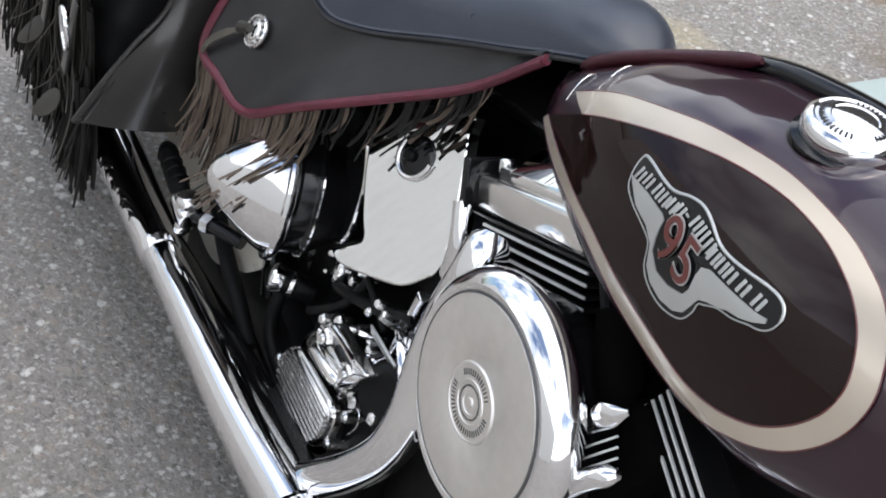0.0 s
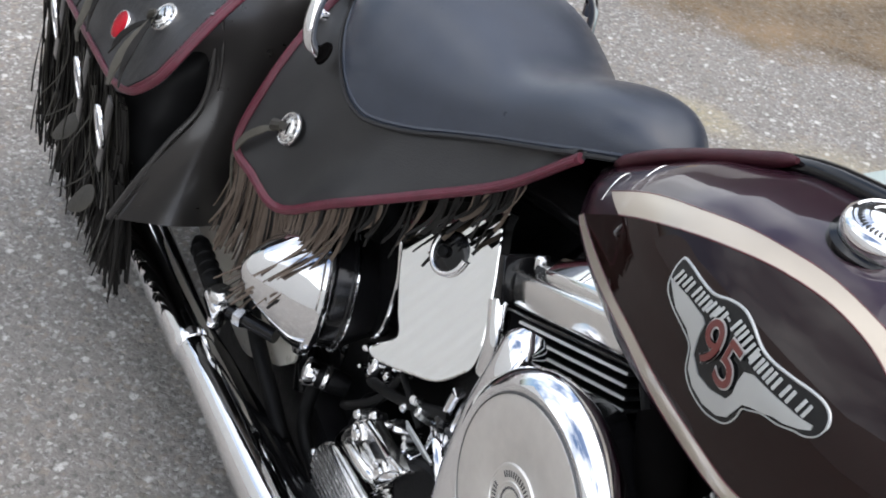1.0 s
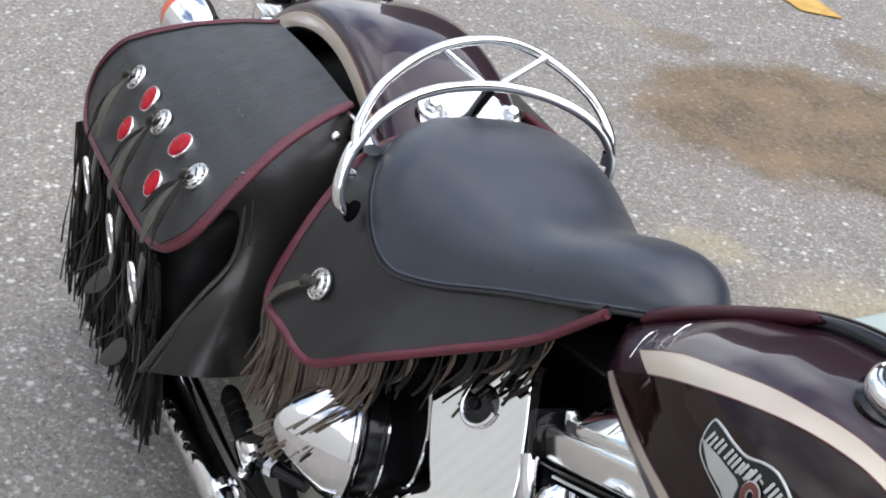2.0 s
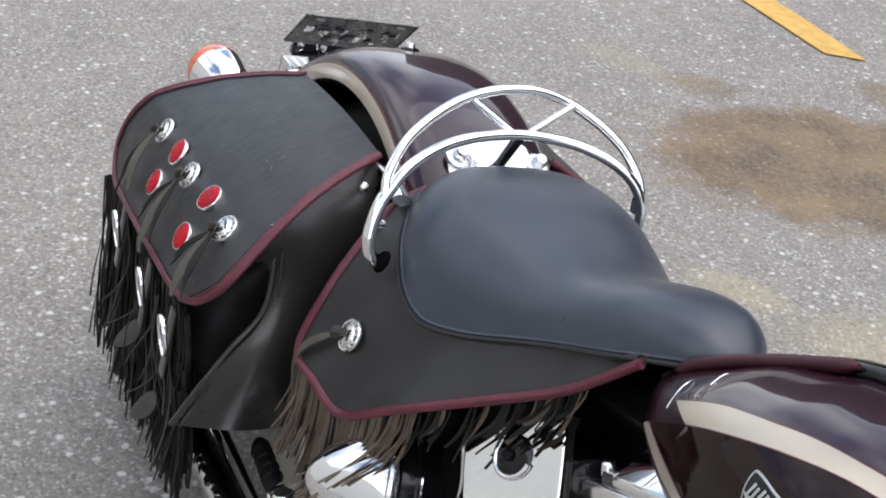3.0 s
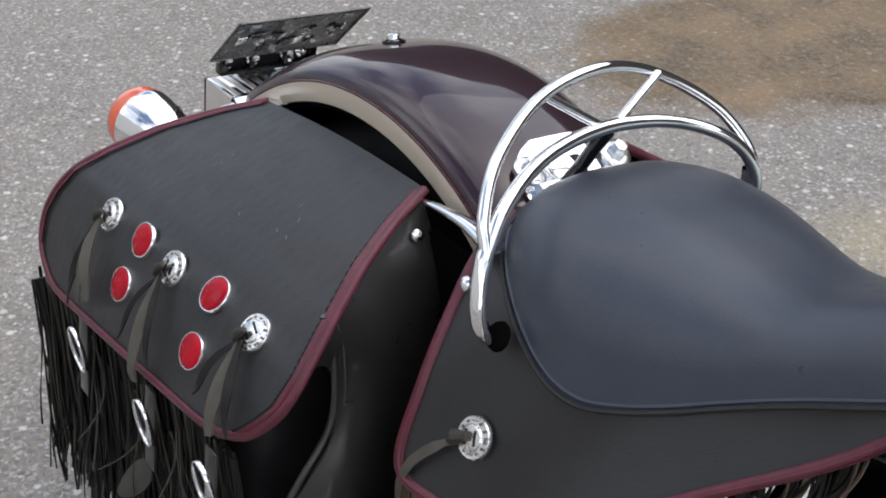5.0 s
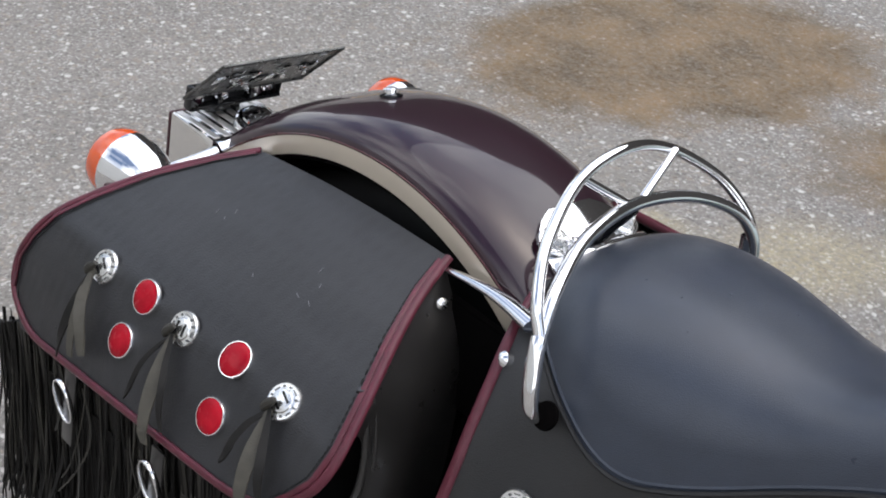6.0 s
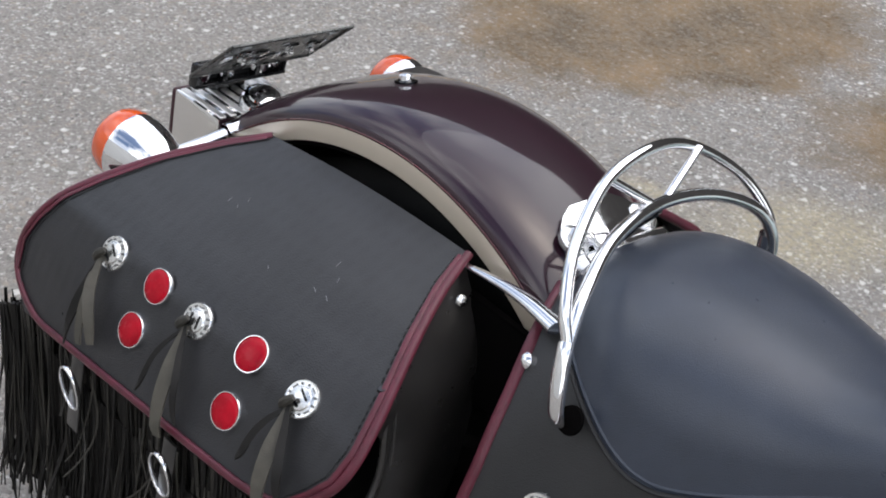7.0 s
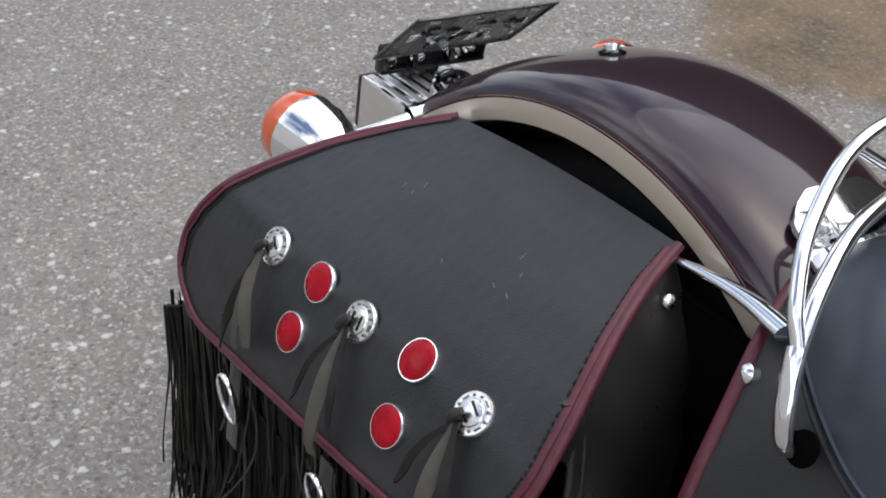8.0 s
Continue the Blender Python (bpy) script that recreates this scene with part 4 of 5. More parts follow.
def lid_uv(x, z, y):
    """The place on the lid nearest to a point."""
    best = min(((lid_point(i / 60, j / 60) - V(x, y, z)).length, i / 60, j / 60) for i in range(61) for j in range(61))
    return best[1], best[2]


def bag_lid():
    rows = [[lid_point(i / 40, j / 32) for i in range(41)] for j in range(33)]
    lid = part("lid", grid(rows, thick=0.006), LID_LEATHER, bag, "black leather lid with stamped marks")
    edge = [lid_point(0, v) for v in np.linspace(0.0, 0.93, 30)] + [lid_point(u, 1.0) + V(0, 0, 0.002) for u in np.linspace(0.04, 0.96, 40)] + [lid_point(1, v) for v in np.linspace(0.93, 0.0, 30)]
    for _ in range(4):
        edge = edge[:1] + [(p + 2 * q + r) / 4 for p, q, r in zip(edge, edge[1:], edge[2:])] + edge[-1:]
    part("piping", tube(edge, 0.0047, 10, flat=0.85), BURGUNDY, lid, "burgundy leather piping round the lid")
    for uu in (0.03,):
        part("piping_seam", tube([lid_point(uu, v, 0.0012) for v in np.linspace(0.02, 0.9, 34)], 0.0006, 5), STITCH, lid)
    part("piping_band", tube([lid_point(0.984, v, 0.0012) for v in np.linspace(0.02, 0.97, 40)], [0.0036] * 34 + [0.0033, 0.003, 0.0025, 0.002, 0.0015, 0.001], 8, flat=0.4, axis=(0.4, -0.6, 0.7)), BURGUNDY, lid, "flat burgundy binding beside the piping")
    part("piping_band", tube([lid_point(0.016, v, 0.0012) for v in np.linspace(0.02, 0.97, 40)], [0.0036] * 34 + [0.0033, 0.003, 0.0025, 0.002, 0.0015, 0.001], 8, flat=0.4, axis=(-0.4, -0.6, 0.7)), BURGUNDY, lid)
    for k in range(52):
        v = 0.03 + 0.87 * k / 51
        a, b = lid_point(0.968, v, 0.0008), lid_point(0.968, v + 0.009, 0.0008)
        part("stitch", tube([a, b], 0.0009, 5), STITCH, lid)
    r = random.Random(3)
    for u, v in ((0.30, 0.24), (0.335, 0.215), (0.34, 0.245), (0.70, 0.22), (0.735, 0.25), (0.70, 0.29), (0.74, 0.29), (0.56, 0.31)):
        c, n = lid_point(u, v, 0.0004), lid_normal(u, v)
        part("scuff", box(aim(c, n) @ pose(0, 0, 0, 0, 0, r.uniform(10, 70)), r.uniform(0.004, 0.008), 0.0007, 0.0006, 0), SCUFF, lid, "pale scuff")
    return lid


lid = bag_lid()

CONCHOS = ((-0.2005, -0.297, 0.526), (-0.051, -0.287, 0.526), (0.102, -0.283, 0.544))
REDS = ((-0.124, -0.294, 0.530), (-0.1255, -0.309, 0.4745), (0.0247, -0.287, 0.540), (0.029, -0.303, 0.484))
def lid_at(x, v, lift):
    """The place on the lid at x along the bike."""
    a, b = lid_point(0, v), lid_point(1, v)
    return lid_point(min(1.0, max(0.0, (x - a.x) / (b.x - a.x))), v, lift)


def lid_tail(x0, v0, dx, dv, width, wave):
    """A lace that hangs down the lid and curls off its end."""
    rows, n = [], 14
    line = []
    for k in range(n):
        t = k / (n - 1)
        x, v = x0 + dx * t + 0.3 * wave * math.sin(5 * t), v0 + dv * t
        p = lid_at(x, min(1, v), 0.009 + 0.007 * math.sin(3 * t + 10 * wave) + 0.008 * t)
        line.append(p + DOWN * max(0, v - 1) * 0.24)
    for k, p in enumerate(line):
        t = k / (n - 1)
        along = (line[min(n - 1, k + 1)] - line[max(0, k - 1)]).normalized()
        nn = V(0, -0.8, 0.6)
        side = along.cross(nn).normalized()
        nn = side.cross(along).normalized()
        a = (0.35 if width > 0.0115 else 0.7) * math.sin(4 * t + 20 * wave)
        grow = width * (0.45 + 0.55 * min(1, 3 * t))
        w, h = (side * math.cos(a) + nn * math.sin(a)) * grow / 2, (nn * math.cos(a) - side * math.sin(a)) * 0.0009
        if k == n - 1:
            w, p = w * (0.85 if width > 0.0115 else 0.3), p + along * 0.003
        rows.append([p + w + h, p - w + h, p - w - h, p + w - h])
    return part("lace_tail", grid(rows, closed=True, caps=True), LACE if width > 0.0115 else FRINGE, lid, "loose leather lace end")


TAILS = (
    ((0.034, 0.34, 0.0120, 0.014), (0.046, 0.30, 0.0125, -0.010), (0.012, 0.38, 0.010, 0.010)),
    ((0.036, 0.48, 0.0145, 0.004), (-0.016, 0.34, 0.005, -0.012), (0.054, 0.36, 0.007, 0.010)),
    ((0.028, 0.44, 0.0150, 0.004), (-0.020, 0.30, 0.007, -0.014), (0.052, 0.36, 0.009, 0.012)),
)
for p, tails in zip(CONCHOS, TAILS):
    u, v = lid_uv(p[0], p[2], p[1])
    n = lid_normal(u, v)
    m, d = concho(lid_point(u, v, 0.001), n, lid, 0.0192, rng.uniform(0, 90))
    c = lid_point(u - 0.015, v + 0.015, 0.011)
    part("knot", tube([c + V(0.006, 0, 0.006), c + V(0.002, -0.003, 0.001), c + V(-0.003, -0.003, -0.006), c + V(-0.005, -0.002, -0.012)], [0.003, 0.0050, 0.0046, 0.003], 8), KNOT, lid, "knotted leather lace")
    for du, dv, w, wave in tails:
        lid_tail(p[0] - 0.006, v + 0.03, du, dv, w, wave)
for p in REDS:
    u, v = lid_uv(p[0], p[2], p[1])
    m = aim(lid_point(u, v, 0.001), lid_normal(u, v))
    cup = part("reflector", lathe([(0.0192, -0.001), (0.0192, 0.0024), (0.0186, 0.0034), (0.0178, 0.0034), (0.0176, 0.0022)], m, 36), CHROME, lid, "round red reflector in a chrome rim")
    part("reflector_lens", lathe([(0.0177, 0.0022), (0.0168, 0.0034), (0.012, 0.0046), (0.006, 0.0054), (0, 0.0056)], m, 32), RED, cup, "faceted red lens")


def bag_body():
    """Soft leather box under the lid; the front gusset bulges forwards."""
    rows = []
    prof = [(0.282, 0.55), (0.288, 0.85), (0.31, 0.97), (0.36, 1.0), (0.43, 1.0), (0.50, 1.0), (0.54, 0.98), (0.57, 0.95), (0.59, 0.9)]
    zs = curve([V(z, k, 0) for z, k in prof], 34)
    for q in zs:
        z, k = q.x, q.y
        h = min(1.0, (z - 0.28) / 0.34)
        yi, yo = -0.118, float(np.interp(z, [0.28, 0.40, 0.45, 0.48, 0.52, 0.55, 0.585], [-0.305, -0.303, -0.288, -0.268, -0.222, -0.185, -0.140]))
        xf = 0.112
        xr = float(np.interp(z, [0.28, 0.32, 0.36, 0.40, 0.44, 0.50, 0.55, 0.59], [-0.392, -0.392, -0.390, -0.384, -0.372, -0.338, -0.262, -0.185]))
        cx, cy, a, b = (xf + xr) / 2, (yi + yo) / 2, (xf - xr) / 2, (yi - yo) / 2
        a, b = a - (1 - k) * 0.06, max(0.012, b - (1 - k) * 0.06)
        row = []
        for j in range(64):
            t = 2 * math.pi * j / 64
            c, s = math.cos(t), math.sin(t)
            e = 0.34
            fold = 0.004 * math.sin(9 * z * 10 + 3 * c) * (1 if c > 0.4 else 0.2)
            row.append((cx + (a + fold) * math.copysign(abs(c) ** e, c), cy + b * math.copysign(abs(s) ** e, s), z))
        rows.append(row)
    body = part("bag_body", grid(rows, closed=True, caps=True), BAG_INNER, bag, "shiny black leather body with a folded gusset")
    # front gusset: a folded leather leaf whose free edge runs in a long S
    inner = curve([V(0.120, -0.113, 0.650), V(0.146, -0.110, 0.570), V(0.160, -0.108, 0.450), V(0.158, -0.112, 0.360), V(0.148, -0.118, 0.282)], 40)
    free = curve([V(0.158, -0.248, 0.583), V(0.166, -0.240, 0.540), V(0.172, -0.241, 0.472), V(0.175, -0.274, 0.415), V(0.172, -0.300, 0.360), V(0.158, -0.322, 0.290)], 40)
    leaf = []
    for k, (a, c) in enumerate(zip(inner, free)):
        v, row = k / 39, []
        for i in range(25):
            u = i / 24
            swell = 0.016 * math.sin(math.pi * u) + 0.012 * math.sin(math.pi * v) * u * math.sin(math.pi * min(1, u * 1.05))
            fold = 0.010 * math.sin(5.0 * u + 5.5 * v) * math.sin(math.pi * v) + 0.0035 * math.sin(11 * v + 4 * u) * (1 - u)
            hold = max(0.0, 1 - v / 0.32) ** 2
            rise = (lid_point(1, 0.46 * u) + V(-0.004, 0, -0.007) - inner[0].lerp(free[0], u)) * hold
            row.append(a.lerp(c, u) + V((swell + fold) * (1 - hold), 0, 0) + rise)
        leaf.append(row)
    gusset = part("gusset", grid(leaf, thick=0.003), GUSSET_LEATHER, body, "shiny folded leather gusset")
    part("welt", tube(free, 0.0040, 10), GUSSET_LEATHER, gusset, "raised leather welt")
    part("welt", tube([p + V(0.003, 0.009, 0.001) for p in free], 0.0022, 8), GUSSET_LEATHER, gusset)
    part("rivet", lathe([(0.006, -0.002), (0.006, 0.001), (0.004, 0.003), (0, 0.0035)], aim((0.132, -0.134, 0.626), (0.85, -0.35, 0.4)), 16), DULL_CHROME, gusset, "bright rivet")
    return body


bag_bm = bag_body()


def bag_fringe():
    """Long thin strips under the lid, a curtain round the rear end and a bundle at the front corner."""
    for k in range(230):
        u = (k + rng.uniform(0, 0.9)) / 230
        x = -0.378 + 0.513 * u
        top = V(x, -0.320 + 0.005 * rng.uniform(-1, 1), 0.350 + 0.08 * min(1, 4 * u))
        L = 0.275 + 0.115 * min(1, 5 * u) - 0.14 * u + rng.uniform(-0.06, 0.03)
        strand("fringe_strand", top, L, (0, -1, 0.1), rng.uniform(0.0026, 0.0058), bag, FRINGE if rng.random() < 0.72 else KNOT, (rng.uniform(-0.018, 0.012), rng.uniform(-0.02, 0.0), 0), 0.013, 9)
    back_rows = []
    for k in range(190):
        u = (k + rng.uniform(0, 0.9)) / 190
        x = -0.385 + 0.520 * u
        top = V(x, -0.312, 0.345 + 0.01 * u)
        strand("fringe_strand", top, 0.275 - 0.085 * u + rng.uniform(-0.04, 0.02), (0, -1, 0.1), rng.uniform(0.0035, 0.0065), bag, FRINGE, (rng.uniform(-0.02, 0.015), rng.uniform(-0.02, 0.01), 0), 0.010, 8, pile=back_rows)
    for k in range(160):
        x = -0.385 + 0.505 * (k + rng.uniform(0, 0.9)) / 160
        strand("fringe_strand", V(x, -0.296 + rng.uniform(-0.012, 0.006), 0.34), 0.27 - 0.14 * (x + 0.43) + rng.uniform(-0.05, 0.02), (0, -1, 0.1), 0.009, bag, FRINGE, (rng.uniform(-0.01, 0.01), 0, 0), 0.006, 6, pile=back_rows)
    for k in range(110):
        u = k / 109
        strand("fringe_strand", V(-0.384 + rng.uniform(-0.004, 0.014), -0.306 + 0.17 * u, 0.335 + rng.uniform(-0.02, 0.02)), 0.255 + rng.uniform(-0.05, 0.03), (-1, -0.3, 0.1), 0.0075, bag, FRINGE, (rng.uniform(-0.030, 0.004), rng.uniform(-0.01, 0.01), 0), 0.006, 7, pile=back_rows)
    under = bmesh.new()
    for rows in back_rows:
        vs = [[under.verts.new(q) for q in r] for r in rows]
        for a, c in zip(vs, vs[1:]):
            for i in range(4):
                under.faces.new((a[i], a[(i + 1) % 4], c[(i + 1) % 4], c[i]))
        under.faces.new(vs[0][::-1])
        under.faces.new(vs[-1])
    tagged(part("under_fringe", under, FRINGE, bag), "dense black leather fringe behind the outer strands", kind="stuff")
    for k in range(16):
        strand("fringe_strand", V(0.128 + rng.uniform(-0.018, 0.018), -0.312 + rng.uniform(-0.008, 0.008), 0.33), 0.185 + rng.uniform(-0.03, 0.008), (0.2, -1, 0), 0.0055, bag, FRINGE, (rng.uniform(-0.012, 0.012), rng.uniform(-0.01, 0.01), 0), 0.006, 8)
    for k in range(60):
        strand("fringe_strand", V(-0.386 + rng.uniform(-0.004, 0.012), -0.312 + 0.14 * k / 60, 0.345 + rng.uniform(-0.03, 0.02)), 0.265 + rng.uniform(-0.05, 0.03), (-1, -0.4, 0.1), 0.0045, bag, FRINGE, (rng.uniform(-0.040, 0.004), rng.uniform(-0.02, 0.01), 0), 0.010, 8)
    # loose laces and their oval leather tabs
    for x, z, L in ((-0.045, 0.285, 0.060), (0.085, 0.262, 0.056)):
        m = aim((x, -0.338, z), (0.1, -1, 0.5), (0.5, 0, 1))
        out = [(L / 2 * math.cos(a), 0.017 * math.sin(a) * (1 + 0.3 * math.cos(a))) for a in np.linspace(0, 2 * math.pi, 22)[:-1]]
        part("leather_tab", slab(out, m, 0.002, 0.0006), KNOT, bag, "oval leather tab on the fringe")
    for k in range(14):
        x = -0.25 + 0.37 * rng.random()
        strand("lace", V(x, -0.335, 0.41 + rng.uniform(-0.02, 0.01)), rng.uniform(0.10, 0.20), (0, -1, 0.2), 0.0026, bag, KNOT, (rng.uniform(-0.08, 0.08), -0.02, 0), 0.02, 10)


bag_fringe()


def bag_buckles():
    for x, z in ((-0.190, 0.366), (-0.020, 0.378), (0.112, 0.392)):
        c = V(x, -0.340, z)
        pts = [c + V(0.017 * math.cos(a), -0.006 * math.sin(a), 0.029 * math.sin(a)) for a in np.linspace(0, 2 * math.pi, 30)]
        b = part("buckle", tube(pts, 0.0030, 8, flat=0.6), CHROME, bag, "oval chrome buckle ring")
        part("strap", box(pose(x, -0.332, z - 0.01, 0, 0, 0), 0.022, 0.004, 0.10, 0.0015), GUSSET_LEATHER, b)


bag_buckles()

def far_saddlebag():
    """The plain twin of the saddlebag on the far side of the wheel."""
    e = thing("saddlebag", (-0.06, 0.24, 0.30), "black leather saddlebag with burgundy piping beyond the rear fender", "saddlebag", "pair of saddlebags")

    def over(p):
        return V(p.x + 0.010, -p.y + 0.006, p.z + 0.010)

    rows = [[over(lid_point(i / 24, j / 20)) for i in range(25)] for j in range(21)]
    top = part("lid", grid(rows, thick=0.006), LID_LEATHER, e, "black leather lid")
    edge = [over(lid_point(0, v)) for v in np.linspace(0.0, 0.95, 24)] + [over(lid_point(u, 1.0)) for u in np.linspace(0.05, 0.95, 30)] + [over(lid_point(1, v)) for v in np.linspace(0.95, 0.0, 24)]
    part("piping", tube(edge, 0.0056, 10), BURGUNDY, top, "burgundy leather piping")
    rows = []
    for z, k in ((0.282, 0.75), (0.30, 0.95), (0.36, 1.0), (0.46, 1.0), (0.53, 0.9), (0.59, 0.7), (0.625, 0.45)):
        out = 0.118 + 0.185 * k
        xr, xf = -0.36 * (0.55 + 0.45 * k), 0.135
        row = []
        for j in range(40):
            t = 2 * math.pi * j / 40
            c, q = math.cos(t), math.sin(t)
            row.append(((xf + xr) / 2 + (xf - xr) / 2 * math.copysign(abs(c) ** 0.4, c), (0.122 + out) / 2 + (out - 0.122) / 2 * math.copysign(abs(q) ** 0.4, q), z))
        rows.append(row)
    part("bag_body", grid(rows, closed=True, caps=True), GUSSET_LEATHER, e, "shiny black leather body")


far_saddlebag()

# ---------------------------------------------------------------- engine side
def air_cleaner():
    c = (0.907, -0.200, 0.587)
    m = aim(c, (0.03, -1, 0.02), (0, 0, 1))
    a = part("air_cleaner", lathe([(0.100, -0.034), (0.1045, -0.028), (0.1055, -0.020), (0.104, -0.011), (0.099, -0.003), (0.093, 0.0012), (0.088, 0.0006), (0.0862, -0.001)], m, 80), CHROME, bike, "round chrome air cleaner cover")
    part("cover_face", lathe([(0.0862, -0.001), (0.0845, 0.0008), (0.070, 0.0022), (0.034, 0.0030), (0.033, 0.0022)], m, 80), BRUSHED, a, "brushed aluminium face")
    part("face_groove", lathe([(0.0868, -0.0008), (0.0863, 0.0010), (0.0856, 0.0010), (0.0852, 0.0004)], m, 80), ENGRAVED, a)
    d = part("medallion", lathe([(0.033, 0.0022), (0.032, 0.0042), (0.0302, 0.0044), (0.0298, 0.0036), (0.019, 0.0036), (0.0185, 0.0044), (0.0172, 0.0044), (0.0168, 0.0036), (0.0095, 0.0040), (0.009, 0.0032), (0.0045, 0.0032), (0.004, 0.0046), (0, 0.0048)], m, 56), BRUSHED, a, "engraved round medallion")
    letter_ring(m, 0.0243, 24, (4, 5, 19, 20), 0.0037, 0.0050, ENGRAVED, d)
    part("medallion_ring", lathe([(0.0146, 0.0036), (0.0142, 0.0043), (0.0130, 0.0043), (0.0126, 0.0038)], m, 40), ENGRAVED, d)
    part("backing_plate", lathe([(0, -0.095), (0.050, -0.095), (0.074, -0.084), (0.083, -0.068), (0.086, -0.046), (0.094, -0.036), (0.090, -0.030)], m, 64), BLACK, a, "glossy black backing plate")
    part("intake", box(pose(0.985, -0.100, 0.600, 0, 20, 0), 0.055, 0.060, 0.13, 0.016, 4), DEEP, a, "black intake body")


air_cleaner()


def engine_core():
    core = part("engine", box(pose(0.70, 0.0, 0.36, 0, 0, 0), 0.46, 0.16, 0.36, 0.03, 3), ENGINE, bike, "black and chrome twin cylinder engine")
    part("gearcase", box(pose(0.60, -0.075, 0.235, 0, 6, 0), 0.20, 0.09, 0.17, 0.02, 3), ENGINE, core)
    part("frame_tube", tube([V(0.30, -0.10, 0.16), V(0.55, -0.10, 0.12), V(0.95, -0.10, 0.14)], 0.016, 12), BLACK, core)
    part("backbone", tube([V(0.22, 0, 0.63), V(0.45, 0, 0.60), V(0.64, 0, 0.66), V(1.0, 0, 0.70), V(1.2, 0, 0.76)], 0.03, 12), BLACK, core, "black frame backbone")
    part("battery_box", box(pose(0.40, 0.02, 0.50, 0, 0, 0), 0.26, 0.08, 0.20, 0.02, 2), ENGINE, core)
    part("frame_down_tube", tube([V(0.27, -0.11, 0.60), V(0.30, -0.115, 0.40), V(0.38, -0.11, 0.20)], 0.014, 10), BLACK, core)
    part("primary_case", box(pose(0.545, 0.085, 0.36, 0, 0, 0), 0.60, 0.13, 0.52, 0.03, 3), ENGINE, core)
    part("lower_case", box(pose(0.98, 0.03, 0.25, 0, 0, 0), 0.30, 0.22, 0.30, 0.03, 3), ENGINE, core)
    part("inner_case", box(pose(0.50, -0.03, 0.30, 0, 0, 0), 0.46, 0.10, 0.34, 0.03, 3), ENGINE, core)
    part("lower_frame", box(pose(0.42, -0.072, 0.165, 0, 3, 0), 0.46, 0.09, 0.10, 0.02, 2), ENGINE, core)
    # added black box that fills the dark gap between pipes and engine
    part("dark_filler_box", box(pose(0.42, -0.098, 0.100, 0, -4, 0), 0.62, 0.050, 0.070, 0.010, 2), ENGINE, core)
    part("swing_arm", box(pose(0.20, -0.06, 0.27, 0, 4, 0), 0.40, 0.05, 0.07, 0.01, 2), BLACK, core)
    # rear cylinder: fins and rocker box
    lean = pose(0.775, -0.030, 0.660, 0, -27, 0)
    for k in range(10):
        part("cooling_fin", box(lean @ pose(0.012, 0.0, -0.0215 - 0.0100 * k), 0.168, 0.172, 0.0045, 0.0015), ENGINE, core)
        part("fin_edge", box(lean @ pose(0.012, -0.0868, -0.0215 - 0.0100 * k), 0.164, 0.0018, 0.0023, 0), EDGE, core)
    part("cylinder", box(lean @ pose(0, 0, -0.11), 0.13, 0.13, 0.2, 0.03, 3), ENGINE, core)
    rb = part("rocker_box", box(lean @ pose(0.0, 0.0, 0.003), 0.190, 0.170, 0.034, 0.007, 3), POLISHED, core, "polished chrome rocker box")
    part("rocker_shoulder", box(lean @ pose(0.004, 0.002, 0.024), 0.168, 0.150, 0.012, 0.004, 2), POLISHED, rb)
    part("rocker_lid", box(lean @ pose(0.014, -0.024, 0.040) @ pose(0, 0, 0, 34, 0, 0), 0.150, 0.112, 0.040, 0.009, 3), MIRROR, rb, "mirror chrome rocker lid")
    part("rocker_gasket", box(lean @ pose(0.004, 0.002, 0.0300), 0.160, 0.142, 0.003, 0.001), BLACK, rb)
    part("rocker_gasket", box(lean @ pose(0.0, 0.0, -0.0155), 0.192, 0.172, 0.003, 0.001), BLACK, rb)
    part("rocker_bracket", box(lean @ pose(-0.100, -0.070, 0.008), 0.012, 0.05, 0.050, 0.003), BLACK, rb)
    for x, y, z in ((-0.078, -0.066, 0.028), (-0.020, -0.020, 0.088)):
        part("bolt", lathe([(0.0068, -0.004), (0.0068, 0.006), (0.0045, 0.008), (0, 0.008)], lean @ pose(x, y, z), 8), DULL_CHROME, rb)
    part("rocker_pipe", tube(curve([lean @ V(-0.105, -0.088, -0.010), lean @ V(-0.098, -0.092, -0.045), lean @ V(-0.112, -0.090, -0.080)], 10), 0.011, 12), CHROME, core, "short bent chrome pipe")
    # front cylinder
    lean2 = pose(0.965, -0.03, 0.50, 0, 22, 0)
    for k in range(12):
        part("cooling_fin", box(lean2 @ pose(0, -0.04, 0.05 - 0.0165 * k), 0.175, 0.13, 0.0045, 0.0015), ENGINE, core)
        part("fin_edge", box(lean2 @ pose(0, -0.106, 0.05 - 0.0165 * k), 0.172, 0.002, 0.0026, 0), EDGE, core)
    part("cylinder", box(lean2 @ pose(0, -0.05, -0.05), 0.13, 0.08, 0.22, 0.03, 3), ENGINE, core)
    part("lower_cover", lathe([(0, 0.03), (0.05, 0.03), (0.075, 0.02), (0.085, 0.0), (0.085, -0.05)], aim((1.03, -0.13, 0.36), (0, -1, 0)), 40), CHROME, core, "chrome cam cover")
    # tappet tubes
    for x in (0.640, 0.662, 0.690, 0.712):
        p = part("pushrod_tube", tube([V(x, -0.095, 0.35), V(x + 0.018, -0.100, 0.46)], 0.0072, 12), CHROME, core, "chrome pushrod tube")
        for h in (0.10, 0.62):
            q = V(x, -0.095, 0.35).lerp(V(x + 0.018, -0.100, 0.46), h)
            part("tube_collar", lathe([(0.0072, -0.006), (0.0105, -0.004), (0.0105, 0.004), (0.0072, 0.006)], aim(q, (0.16, 0, 1)), 14), BLACK, p)
